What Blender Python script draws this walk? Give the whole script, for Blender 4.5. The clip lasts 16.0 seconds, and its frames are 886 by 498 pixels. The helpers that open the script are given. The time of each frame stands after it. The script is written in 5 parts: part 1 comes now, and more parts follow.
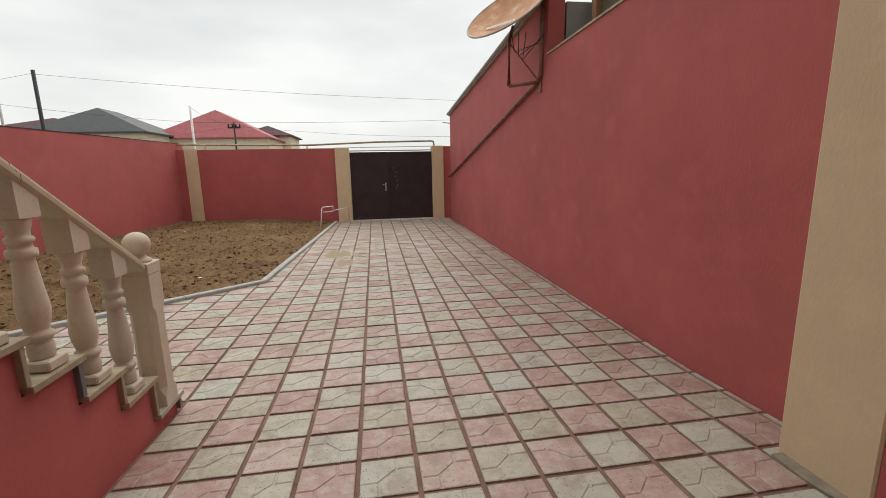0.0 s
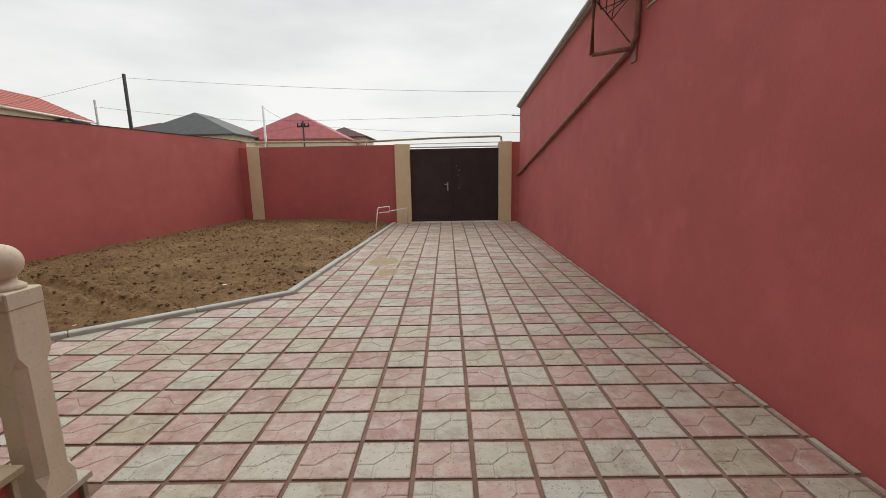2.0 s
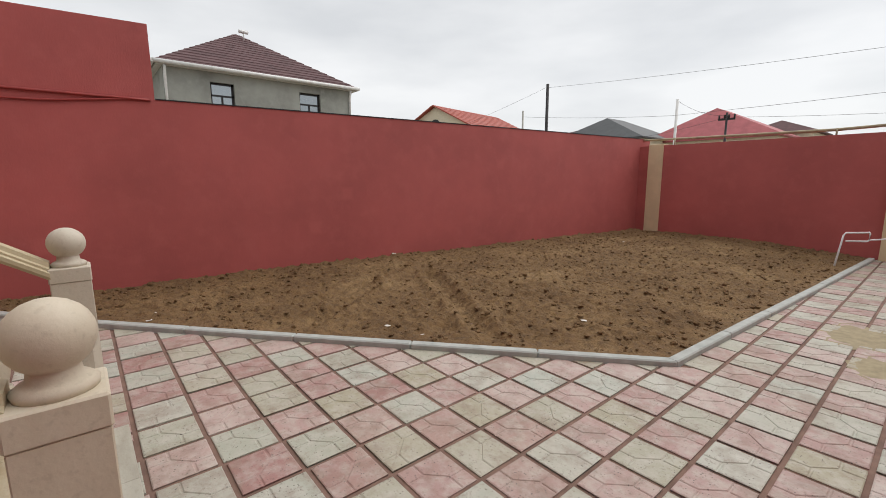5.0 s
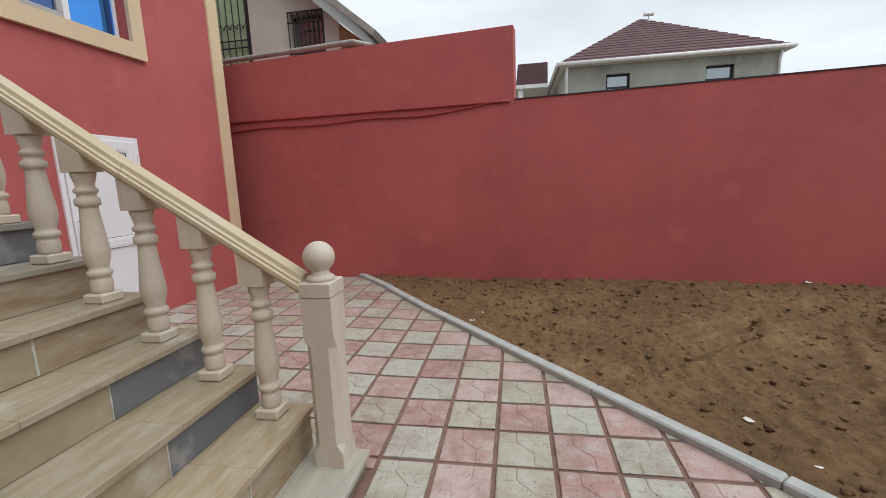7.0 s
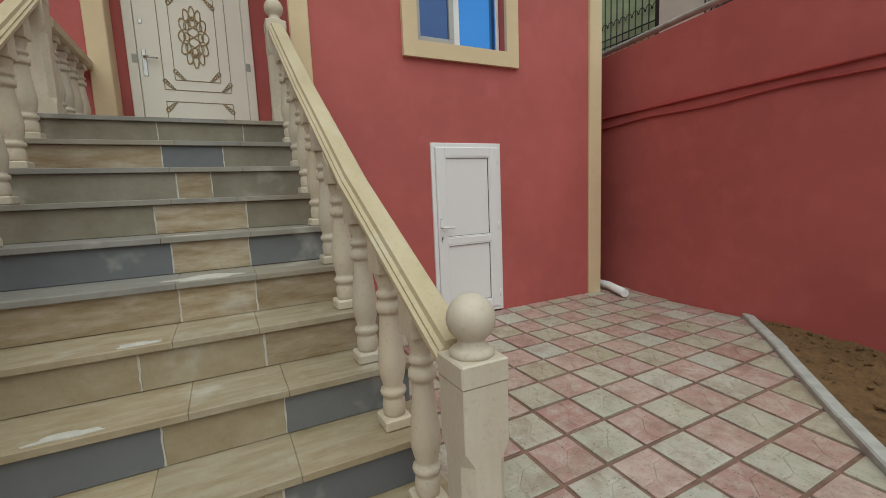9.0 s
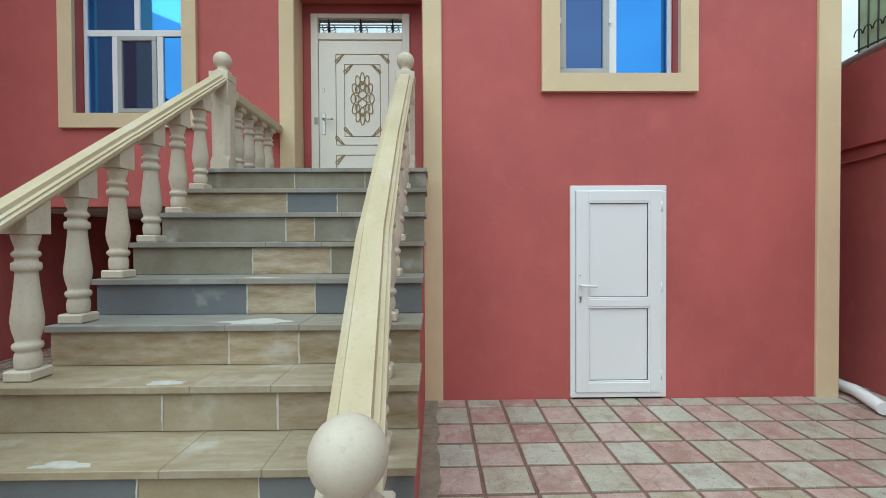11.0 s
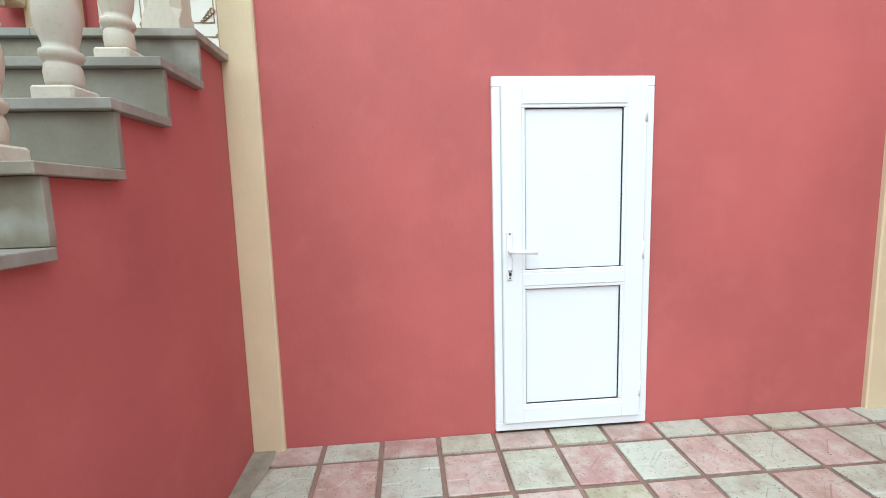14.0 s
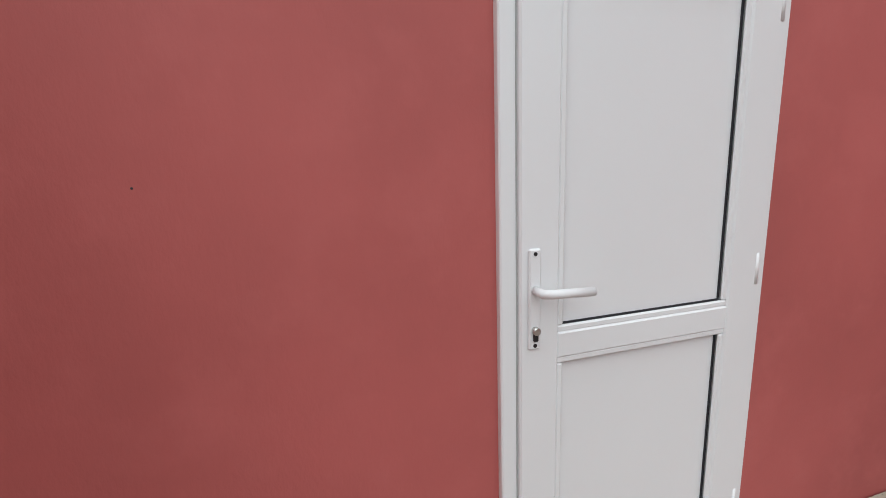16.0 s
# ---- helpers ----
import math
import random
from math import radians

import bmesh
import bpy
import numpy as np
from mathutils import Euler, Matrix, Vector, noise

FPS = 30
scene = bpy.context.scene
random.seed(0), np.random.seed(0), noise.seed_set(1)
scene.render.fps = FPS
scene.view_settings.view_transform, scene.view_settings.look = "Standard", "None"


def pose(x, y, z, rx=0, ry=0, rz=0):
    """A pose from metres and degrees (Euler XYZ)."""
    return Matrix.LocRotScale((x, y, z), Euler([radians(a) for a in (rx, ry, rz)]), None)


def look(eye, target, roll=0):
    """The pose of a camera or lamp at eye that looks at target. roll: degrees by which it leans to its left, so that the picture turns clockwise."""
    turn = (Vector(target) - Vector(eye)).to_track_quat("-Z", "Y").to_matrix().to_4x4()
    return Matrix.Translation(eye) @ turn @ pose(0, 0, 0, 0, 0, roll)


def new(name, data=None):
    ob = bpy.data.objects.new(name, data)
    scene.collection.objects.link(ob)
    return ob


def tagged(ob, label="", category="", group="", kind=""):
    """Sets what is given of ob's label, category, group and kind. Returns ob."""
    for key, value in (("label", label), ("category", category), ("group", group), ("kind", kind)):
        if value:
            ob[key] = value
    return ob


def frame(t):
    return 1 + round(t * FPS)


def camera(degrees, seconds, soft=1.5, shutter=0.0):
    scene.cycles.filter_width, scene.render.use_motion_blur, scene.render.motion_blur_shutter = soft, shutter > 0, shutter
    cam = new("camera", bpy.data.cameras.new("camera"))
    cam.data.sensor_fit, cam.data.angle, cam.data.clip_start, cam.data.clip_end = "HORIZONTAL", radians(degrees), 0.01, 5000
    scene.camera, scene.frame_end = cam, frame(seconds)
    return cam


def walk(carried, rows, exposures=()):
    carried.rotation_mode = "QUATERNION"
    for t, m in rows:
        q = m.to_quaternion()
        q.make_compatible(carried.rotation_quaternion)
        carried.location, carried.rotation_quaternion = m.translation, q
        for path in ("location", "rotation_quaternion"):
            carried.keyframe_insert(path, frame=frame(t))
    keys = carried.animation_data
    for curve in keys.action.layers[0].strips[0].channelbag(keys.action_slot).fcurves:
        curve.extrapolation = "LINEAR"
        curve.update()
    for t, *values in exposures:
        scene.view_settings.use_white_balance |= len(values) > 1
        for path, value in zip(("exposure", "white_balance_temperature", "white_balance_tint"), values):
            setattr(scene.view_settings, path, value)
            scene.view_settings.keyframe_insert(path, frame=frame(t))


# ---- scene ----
cam = camera(91.7, 16.0, 0.9)
PATH = [
    (0, (-0.197, 0.228, 1.38), (0.104, 2.171, 1.011), -1.2),
    (0.5, (-0.136, 0.495, 1.346), (0.109, 2.446, 0.98), -0.9),
    (1, (-0.098, 0.783, 1.341), (0.137, 2.737, 0.986), -0.9),
    (1.5, (0.096, 1.063, 1.331), (0.143, 3.032, 0.984), -1.1),
    (2, (0.141, 1.359, 1.296), (0.116, 3.326, 0.938), -1.1),
    (2.5, (0.099, 1.671, 1.31), (0.018, 3.632, 0.927), -0.8),
    (3, (0.06, 2.017, 1.271), (-0.397, 3.928, 0.895), -2.0),
    (3.5, (-0.039, 2.324, 1.259), (-0.873, 4.106, 0.896), -1.3),
    (6, (-0.857, 3.552, 1.278), (-2.755, 4.102, 0.967), -1.1),
    (6.5, (-1.026, 3.81, 1.331), (-3.0, 3.808, 1.011), -1.7),
    (7, (-1.37, 3.856, 1.302), (-3.315, 3.516, 0.984), -2.4),
    (7.5, (-1.696, 3.979, 1.313), (-3.533, 3.262, 0.978), -4.4),
    (8, (-2.002, 4.068, 1.328), (-3.526, 2.81, 1.021), -4.1),
    (8.5, (-2.278, 4.036, 1.316), (-3.548, 2.518, 1.027), -2.0),
    (9, (-2.57, 4.004, 1.338), (-3.465, 2.235, 1.081), -2.4),
    (9.5, (-2.841, 4.024, 1.362), (-3.223, 2.065, 1.192), -2.1),
    (12, (-3.658, 3.33, 1.353), (-3.649, 1.33, 1.354), -0.5),
    (12.5, (-3.859, 3.102, 1.334), (-3.843, 1.107, 1.203), -1.4),
    (13, (-3.939, 2.843, 1.31), (-3.887, 0.85, 1.148), -0.7),
    (13.5, (-3.967, 2.513, 1.303), (-4.046, 0.524, 1.112), -2.4),
    (14, (-4.06, 2.181, 1.262), (-4.219, 0.201, 1.028), -1.6),
    (14.5, (-4.077, 1.886, 1.265), (-4.311, -0.066, 0.896), -1.0),
    (15, (-4.025, 1.545, 1.278), (-4.443, -0.374, 0.902), -0.2),
    (15.5, (-4.056, 1.231, 1.258), (-4.545, -0.674, 0.896), -2.4),
    (16, (-4.088, 0.928, 1.276), (-4.644, -0.958, 0.909), -2.0),
]
EXPOSURES = [(0, 0.45, 6800, 9), (1.5, 0.38, 6800, 9), (2.5, 0.35, 6800, 10), (3.5, 0.1, 6800, 10), (6, 0.55, 6500, 11), (6.5, 0.55, 6500, 11), (7, 0.45, 6200, 9), (7.5, 0.43, 5950, 8), (8, 0.38, 6300, 3), (9, 0.2, 6500, 0), (9.5, 0.42, 5950, -2), (9.7, 0.47, 5900, -3), (11.8, 1.02, 5500, -6), (12, 1.17, 5450, -6), (12.5, 1.45, 5250, -8), (13.5, 1.48, 5350, -8), (14, 1.40, 5500, -6), (14.6, 1.2, 5700, 0), (15, 1.05, 5700, 5), (15.25, 0.6, 5800, 6), (15.5, 0.27, 5900, 5), (16, 0.50, 6100, 4)]
walk(cam, [(t, look(eye, target, roll)) for t, eye, target, roll in PATH], EXPOSURES)

# ---- light ----
world = bpy.data.worlds.new("overcast")
scene.world = world
world.use_nodes = True
wn, wl = world.node_tree.nodes, world.node_tree.links
bg = wn["Background"]
sky = wn.new("ShaderNodeTexSky")
sky.sky_type = "NISHITA"
sky.sun_disc = False
sky.sun_elevation = radians(48)
sky.sun_rotation = radians(35)
tc = wn.new("ShaderNodeTexCoord")
mp = wn.new("ShaderNodeMapping")
mp.inputs["Scale"].default_value = (1.2, 1.2, 4.0)
cl = wn.new("ShaderNodeTexNoise")
cl.inputs["Scale"].default_value = 1.6
cl.inputs["Detail"].default_value = 5
ramp = wn.new("ShaderNodeValToRGB")
ramp.color_ramp.elements[0].position, ramp.color_ramp.elements[0].color = 0.33, (5.5, 5.7, 5.9, 1)
ramp.color_ramp.elements[1].position, ramp.color_ramp.elements[1].color = 0.62, (7.2, 7.35, 7.45, 1)
mixw = wn.new("ShaderNodeMix")
mixw.data_type = "RGBA"
mixw.inputs["Factor"].default_value = 0.93
wl.new(tc.outputs["Generated"], mp.inputs["Vector"])
wl.new(mp.outputs["Vector"], cl.inputs["Vector"])
wl.new(cl.outputs["Fac"], ramp.inputs["Fac"])
wl.new(sky.outputs["Color"], mixw.inputs["A"])
wl.new(ramp.outputs["Color"], mixw.inputs["B"])
wl.new(mixw.outputs["Result"], bg.inputs["Color"])
bg.inputs["Strength"].default_value = 0.1
sun_data = bpy.data.lights.new("sun", "SUN")
sun_data.energy, sun_data.angle, sun_data.color = 1.4, radians(75), (1, 0.97, 0.93)
sun = new("sun", sun_data)
sun.matrix_world = look((4, 12, 22), (0, 0, 0))


# ---- materials ----
def mat(name, rough=0.8, metal=0.0):
    m = bpy.data.materials.new(name)
    m.use_nodes = True
    b = m.node_tree.nodes["Principled BSDF"]
    b.inputs["Roughness"].default_value = rough
    b.inputs["Metallic"].default_value = metal
    return m, m.node_tree.nodes, m.node_tree.links, b


def coords(n, l, scale=(1, 1, 1), kind="position", turn=0):
    g = n.new("ShaderNodeNewGeometry") if kind == "position" else n.new("ShaderNodeTexCoord")
    q = n.new("ShaderNodeMapping")
    q.inputs["Scale"].default_value = scale
    q.inputs["Rotation"].default_value = (0, radians(turn), 0)
    l.new(g.outputs["Position" if kind == "position" else "Object"], q.inputs["Vector"])
    return q.outputs["Vector"]


def noise_tex(n, l, vec, scale, detail=4, rough=0.55):
    t = n.new("ShaderNodeTexNoise")
    t.inputs["Scale"].default_value, t.inputs["Detail"].default_value, t.inputs["Roughness"].default_value = scale, detail, rough
    l.new(vec, t.inputs["Vector"])
    return t.outputs["Fac"]


def ramp_of(n, l, fac, stops, mode="LINEAR"):
    r = n.new("ShaderNodeValToRGB")
    r.color_ramp.interpolation = mode
    while len(r.color_ramp.elements) < len(stops):
        r.color_ramp.elements.new(0.5)
    for e, (p, c) in zip(r.color_ramp.elements, stops):
        e.position, e.color = p, (*c, 1)
    l.new(fac, r.inputs["Fac"])
    return r.outputs["Color"]


def blend(n, l, fac, a, b, mode="MIX"):
    x = n.new("ShaderNodeMix")
    x.data_type, x.blend_type = "RGBA", mode
    for key, v in (("Factor", fac), ("A", a), ("B", b)):
        if isinstance(v, (int, float)):
            x.inputs[key].default_value = v
        elif isinstance(v, tuple):
            x.inputs[key].default_value = (*v, 1)
        else:
            l.new(v, x.inputs[key])
    return x.outputs["Result"]


def bump(n, l, b, height, strength, distance):
    u = n.new("ShaderNodeBump")
    u.inputs["Strength"].default_value, u.inputs["Distance"].default_value = strength, distance
    l.new(height, u.inputs["Height"])
    l.new(u.outputs["Normal"], b.inputs["Normal"])


def plain(name, colour, rough=0.7, metal=0.0, vary=0.12, scale=6.0, relief=0.0, fine=120.0):
    """One colour with soft blotches and fine relief."""
    m, n, l, b = mat(name, rough, metal)
    v = coords(n, l)
    f = noise_tex(n, l, v, scale, 5)
    lo = tuple(c * (1 - vary) for c in colour)
    hi = tuple(min(1, c * (1 + vary)) for c in colour)
    l.new(ramp_of(n, l, f, [(0.3, lo), (0.7, hi)]), b.inputs["Base Color"])
    if relief:
        bump(n, l, b, noise_tex(n, l, v, fine, 3), relief, 0.004)
    return m


def plaster(name, colour, patch=0.13):
    """Rolled paint on render: broad uneven coats, roller patches, a little dust, fine grain."""
    m, n, l, b = mat(name, 0.78)
    v = coords(n, l)
    f1 = noise_tex(n, l, v, 0.9, 5, 0.6)
    f2 = noise_tex(n, l, v, 4.5, 4, 0.6)
    c = ramp_of(n, l, f1, [(0.3, tuple(k * (1 - patch) for k in colour)), (0.7, tuple(min(1, k * (1 + patch)) for k in colour))])
    pale = tuple(min(1, k * 1.12 + 0.015) for k in colour)
    mask = ramp_of(n, l, f2, [(0.5, (0, 0, 0)), (0.72, (0.5, 0.5, 0.5))])
    c = blend(n, l, mask, c, pale)
    vor = n.new("ShaderNodeTexVoronoi")
    vor.distance = "CHEBYCHEV"
    vor.inputs["Scale"].default_value, vor.inputs["Randomness"].default_value = 2.3, 0.9
    l.new(v, vor.inputs["Vector"])
    touch = n.new("ShaderNodeSeparateColor")
    l.new(vor.outputs["Color"], touch.inputs["Color"])
    spot = ramp_of(n, l, touch.outputs["Red"], [(0.86, (0, 0, 0)), (0.90, (0.55, 0.55, 0.55))])
    edge = ramp_of(n, l, vor.outputs["Distance"], [(0.12, (1, 1, 1)), (0.26, (0, 0, 0))])
    lift = tuple(min(1, k * 1.15 + 0.01) for k in colour)
    l.new(blend(n, l, blend(n, l, 1.0, spot, edge, "MULTIPLY"), c, lift), b.inputs["Base Color"])
    vs = coords(n, l, (1, 1, 0.5))
    g = noise_tex(n, l, vs, 55, 4, 0.65)
    bump(n, l, b, g, 0.3, 0.005)
    return m


RED = plaster("red_plaster", (0.43, 0.104, 0.097))
CREAM = plaster("cream_plaster", (0.66, 0.53, 0.34), 0.05)
GREY_RENDER = plaster("grey_render", (0.30, 0.31, 0.28), 0.25)
PALE_RENDER = plaster("pale_render", (0.52, 0.50, 0.44), 0.2)
CONCRETE = plain("kerb_concrete", (0.40, 0.42, 0.40), 0.9, 0, 0.15, 9, 0.3, 90)
DIRTY_CEMENT = plain("dirty_cement", (0.25, 0.215, 0.165), 0.95, 0, 0.25, 12, 0.4, 90)
MORTAR = plain("joint_mortar", (0.20, 0.122, 0.095), 0.95, 0, 0.3, 7, 0.6, 150)
WHITE_PVC = plain("white_plastic", (0.78, 0.79, 0.805), 0.32, 0, 0.015, 2)
WHITE_DOOR = plain("door_lacquer", (0.78, 0.75, 0.66), 0.38, 0, 0.03, 3)
GOLD = plain("gilded_groove", (0.38, 0.29, 0.16), 0.5, 0.2, 0.2, 30)
GREY_TRIM = plain("grey_sash", (0.42, 0.43, 0.42), 0.4, 0, 0.05)
DARK_SEAL = plain("dark_seal", (0.02, 0.02, 0.025), 0.6)
STEEL = plain("steel", (0.55, 0.55, 0.53), 0.3, 0.9, 0.1, 20)
GATE_PAINT = plain("gate_paint", (0.034, 0.024, 0.027), 0.42, 0.2, 0.2, 3, 0.08, 30)
IRON = plain("dark_iron", (0.03, 0.028, 0.03), 0.5, 0.4)
RUST_PIPE = plain("rusty_pipe", (0.25, 0.13, 0.10), 0.6, 0.3, 0.3, 9)
PIPE_GREY = plain("pipe_grey", (0.36, 0.36, 0.33), 0.5, 0.3, 0.2, 8)
PIPE_OLD = plain("gas_pipe_paint", (0.33, 0.28, 0.18), 0.55, 0.1, 0.3, 6)
RED_PIPE = plain("painted_conduit", (0.33, 0.045, 0.04), 0.45, 0, 0.15)
WIRE = plain("wire_sleeve", (0.05, 0.05, 0.055), 0.6)
ROOF_BROWN = plain("roof_brown", (0.105, 0.055, 0.058), 0.85, 0.0, 0.2, 2)
ROOF_RED = plain("roof_red", (0.36, 0.075, 0.05), 0.6, 0.1, 0.15, 2)
ROOF_ROSE = plain("roof_rose", (0.36, 0.09, 0.10), 0.6, 0.1, 0.15, 2)
ROOF_DARK = plain("roof_dark", (0.055, 0.06, 0.065), 0.55, 0.1, 0.15, 2)
GUTTER = plain("gutter_white", (0.72, 0.72, 0.70), 0.5)
CREAM_WALL = plain("cream_wall", (0.70, 0.63, 0.48), 0.85, 0, 0.06)
TIMBER = plain("soffit_timber", (0.28, 0.15, 0.07), 0.7, 0, 0.25, 8)
SHED_WALL = plain("brown_cladding", (0.10, 0.08, 0.05), 0.8, 0, 0.35, 3, 0.3, 20)
FAR_GROUND = plain("far_earth", (0.20, 0.17, 0.12), 0.95, 0, 0.25, 0.3)
# near-black colour that stands in for the shade of unlit rooms
ROOM_SHADE = plain("room_shade", (0.05, 0.05, 0.055), 0.9)
LITTER = plain("litter_paper", (0.75, 0.74, 0.70), 0.8)


def stone_mat(name, tints, grain=(3, 14, 3), vein=0.22, tilt=0):
    """Sawn stone: tint by piece, veins, stains and pits."""
    m, n, l, b = mat(name, 0.62)
    v = coords(n, l)
    info = n.new("ShaderNodeObjectInfo")
    stops = [(i / len(tints), t) for i, t in enumerate(tints)]
    c = ramp_of(n, l, info.outputs["Random"], stops, "CONSTANT")
    vv = coords(n, l, grain, turn=tilt)
    c = blend(n, l, vein, c, ramp_of(n, l, noise_tex(n, l, vv, 1.4, 7, 0.68), [(0.32, (0.24, 0.18, 0.10)), (0.5, (0.45, 0.39, 0.29)), (0.7, (0.68, 0.64, 0.55))]))
    st = noise_tex(n, l, v, 4.2, 3, 0.5)
    c = blend(n, l, ramp_of(n, l, st, [(0.60, (0, 0, 0)), (0.76, (0.55, 0.55, 0.55))]), c, (0.56, 0.55, 0.50))
    c = blend(n, l, ramp_of(n, l, noise_tex(n, l, v, 60, 2), [(0.3, (0.14, 0.14, 0.14)), (0.42, (0, 0, 0))]), c, (0.16, 0.12, 0.07))
    l.new(c, b.inputs["Base Color"])
    bump(n, l, b, noise_tex(n, l, v, 70, 4), 0.3, 0.003)
    return m


TREAD_STONE = stone_mat("tread_stone", [(0.31, 0.25, 0.15), (0.285, 0.23, 0.14), (0.33, 0.26, 0.155), (0.27, 0.225, 0.145)], vein=0.3)
UPPER_STONE = stone_mat("grey_tread_stone", [(0.225, 0.218, 0.195), (0.20, 0.204, 0.198), (0.245, 0.225, 0.18)], vein=0.18)
PALE_STONE = stone_mat("pale_cement_stone", [(0.40, 0.39, 0.34), (0.37, 0.36, 0.31)])
STONES = {
    "G": stone_mat("golden_sandstone", [(0.27, 0.175, 0.07), (0.29, 0.19, 0.08), (0.25, 0.155, 0.06)], grain=(2.5, 2.5, 14), vein=0.6, tilt=35),
    "B": stone_mat("brown_sandstone", [(0.225, 0.148, 0.065), (0.205, 0.135, 0.06), (0.24, 0.16, 0.075)], grain=(2.5, 2.5, 11), vein=0.45, tilt=20),
    "T": stone_mat("tan_sandstone", [(0.30, 0.245, 0.15), (0.32, 0.265, 0.17)], grain=(3, 9, 5), vein=0.25),
    "K": stone_mat("khaki_stone", [(0.165, 0.148, 0.105), (0.18, 0.166, 0.13), (0.16, 0.148, 0.115)], vein=0.18),
    "S": stone_mat("slate_stone", [(0.125, 0.14, 0.158), (0.135, 0.148, 0.162), (0.115, 0.13, 0.148)], vein=0.06),
}
# riser joints and stones from the bottom step up
RISERS = [((0.47, 0.68), "KKK"), ((0.45, 0.70), "TTB"), ((0.42, 0.66), "TTS"), ((0.45, 0.69), "STS"), ((0.40, 0.67), "TTB"), ((0.48, 0.67), "BGB"),
          ((0.46, 0.67), "SGS"), ((0.41, 0.68), "KGK"), ((0.47, 0.58), "KBK"), ((0.42, 0.63), "BSK"), ((0.40, 0.72), "KKK")]
SMEAR = plain("cement_smear", (0.50, 0.49, 0.45), 0.9, 0, 0.12, 25, 0.3, 80)
LIMESTONE = stone_mat("carved_limestone", [(0.62, 0.56, 0.45), (0.58, 0.53, 0.44), (0.64, 0.57, 0.45)], grain=(5, 5, 2))
RAIL_STONE = stone_mat("rail_limestone", [(0.526, 0.449, 0.287), (0.511, 0.442, 0.294)], grain=(4, 1.5, 2))

PITCH, TX, TY = 0.298, -0.05, 3.18


def tile_mat(name, tints):
    """Cast concrete paver: tint by paver, speckles of aggregate, scuffs, dust at two scales."""
    m, n, l, b = mat(name, 0.5)
    v = coords(n, l)
    own = n.new("ShaderNodeAttribute")
    own.attribute_name = "tint"
    info = n.new("ShaderNodeObjectInfo")
    both = n.new("ShaderNodeMath")
    both.operation = "ADD"
    l.new(own.outputs["Fac"], both.inputs[0])
    l.new(info.outputs["Random"], both.inputs[1])
    wrap = n.new("ShaderNodeMath")
    wrap.operation = "FRACT"
    l.new(both.outputs[0], wrap.inputs[0])
    stops = [(i / (len(tints) - 1), t) for i, t in enumerate(tints)]
    c = ramp_of(n, l, wrap.outputs[0], stops)
    c = blend(n, l, ramp_of(n, l, noise_tex(n, l, v, 11, 6, 0.65), [(0.42, (0, 0, 0)), (0.68, (0.62, 0.62, 0.62))]), c, (0.51, 0.485, 0.43))
    c = blend(n, l, ramp_of(n, l, noise_tex(n, l, v, 0.8, 4), [(0.5, (0, 0, 0)), (0.75, (0.35, 0.35, 0.35))]), c, (0.36, 0.30, 0.20))
    c = blend(n, l, ramp_of(n, l, noise_tex(n, l, v, 5.0, 6, 0.7), [(0.36, (0.45, 0.45, 0.45)), (0.52, (0, 0, 0))]), c, (0.21, 0.135, 0.095))
    c = blend(n, l, ramp_of(n, l, noise_tex(n, l, v, 38, 4, 0.7), [(0.30, (0.5, 0.5, 0.5)), (0.44, (0, 0, 0))]), c, (0.16, 0.11, 0.085))
    vor = n.new("ShaderNodeTexVoronoi")
    vor.inputs["Scale"].default_value = 62
    l.new(v, vor.inputs["Vector"])
    speck = ramp_of(n, l, vor.outputs["Distance"], [(0.17, (0.85, 0.85, 0.85)), (0.27, (0, 0, 0))])
    gate = ramp_of(n, l, noise_tex(n, l, v, 23, 2), [(0.5, (0, 0, 0)), (0.6, (1, 1, 1))])
    c = blend(n, l, blend(n, l, 1.0, speck, gate, "MULTIPLY"), c, (0.10, 0.08, 0.07))
    l.new(c, b.inputs["Base Color"])
    bump(n, l, b, noise_tex(n, l, v, 95, 5, 0.6), 0.35, 0.004)
    return m


PINK = tile_mat("pink_paver", [(0.352, 0.215, 0.195), (0.424, 0.29, 0.262), (0.336, 0.182, 0.165), (0.464, 0.352, 0.318), (0.400, 0.25, 0.226)])
GREEN = tile_mat("grey_green_paver", [(0.368, 0.376, 0.304), (0.448, 0.448, 0.384), (0.344, 0.312, 0.216), (0.408, 0.432, 0.376), (0.376, 0.352, 0.264)])


def glass_mat(name, tint, dark):
    """Blue mirror-coated window glass."""
    m, n, l, b = mat(name, 0.03, 0.85)
    v = coords(n, l)
    l.new(ramp_of(n, l, noise_tex(n, l, v, 0.7, 2), [(0.3, tint), (0.7, dark)]), b.inputs["Base Color"])
    return m


BLUE_GLASS = glass_mat("blue_mirror_glass", (0.10, 0.36, 0.86), (0.08, 0.30, 0.80))
DULL_GLASS = glass_mat("screened_glass", (0.10, 0.16, 0.34), (0.085, 0.14, 0.31))
CLEAR_GLASS = glass_mat("grey_glass", (0.35, 0.38, 0.40), (0.3, 0.33, 0.35))


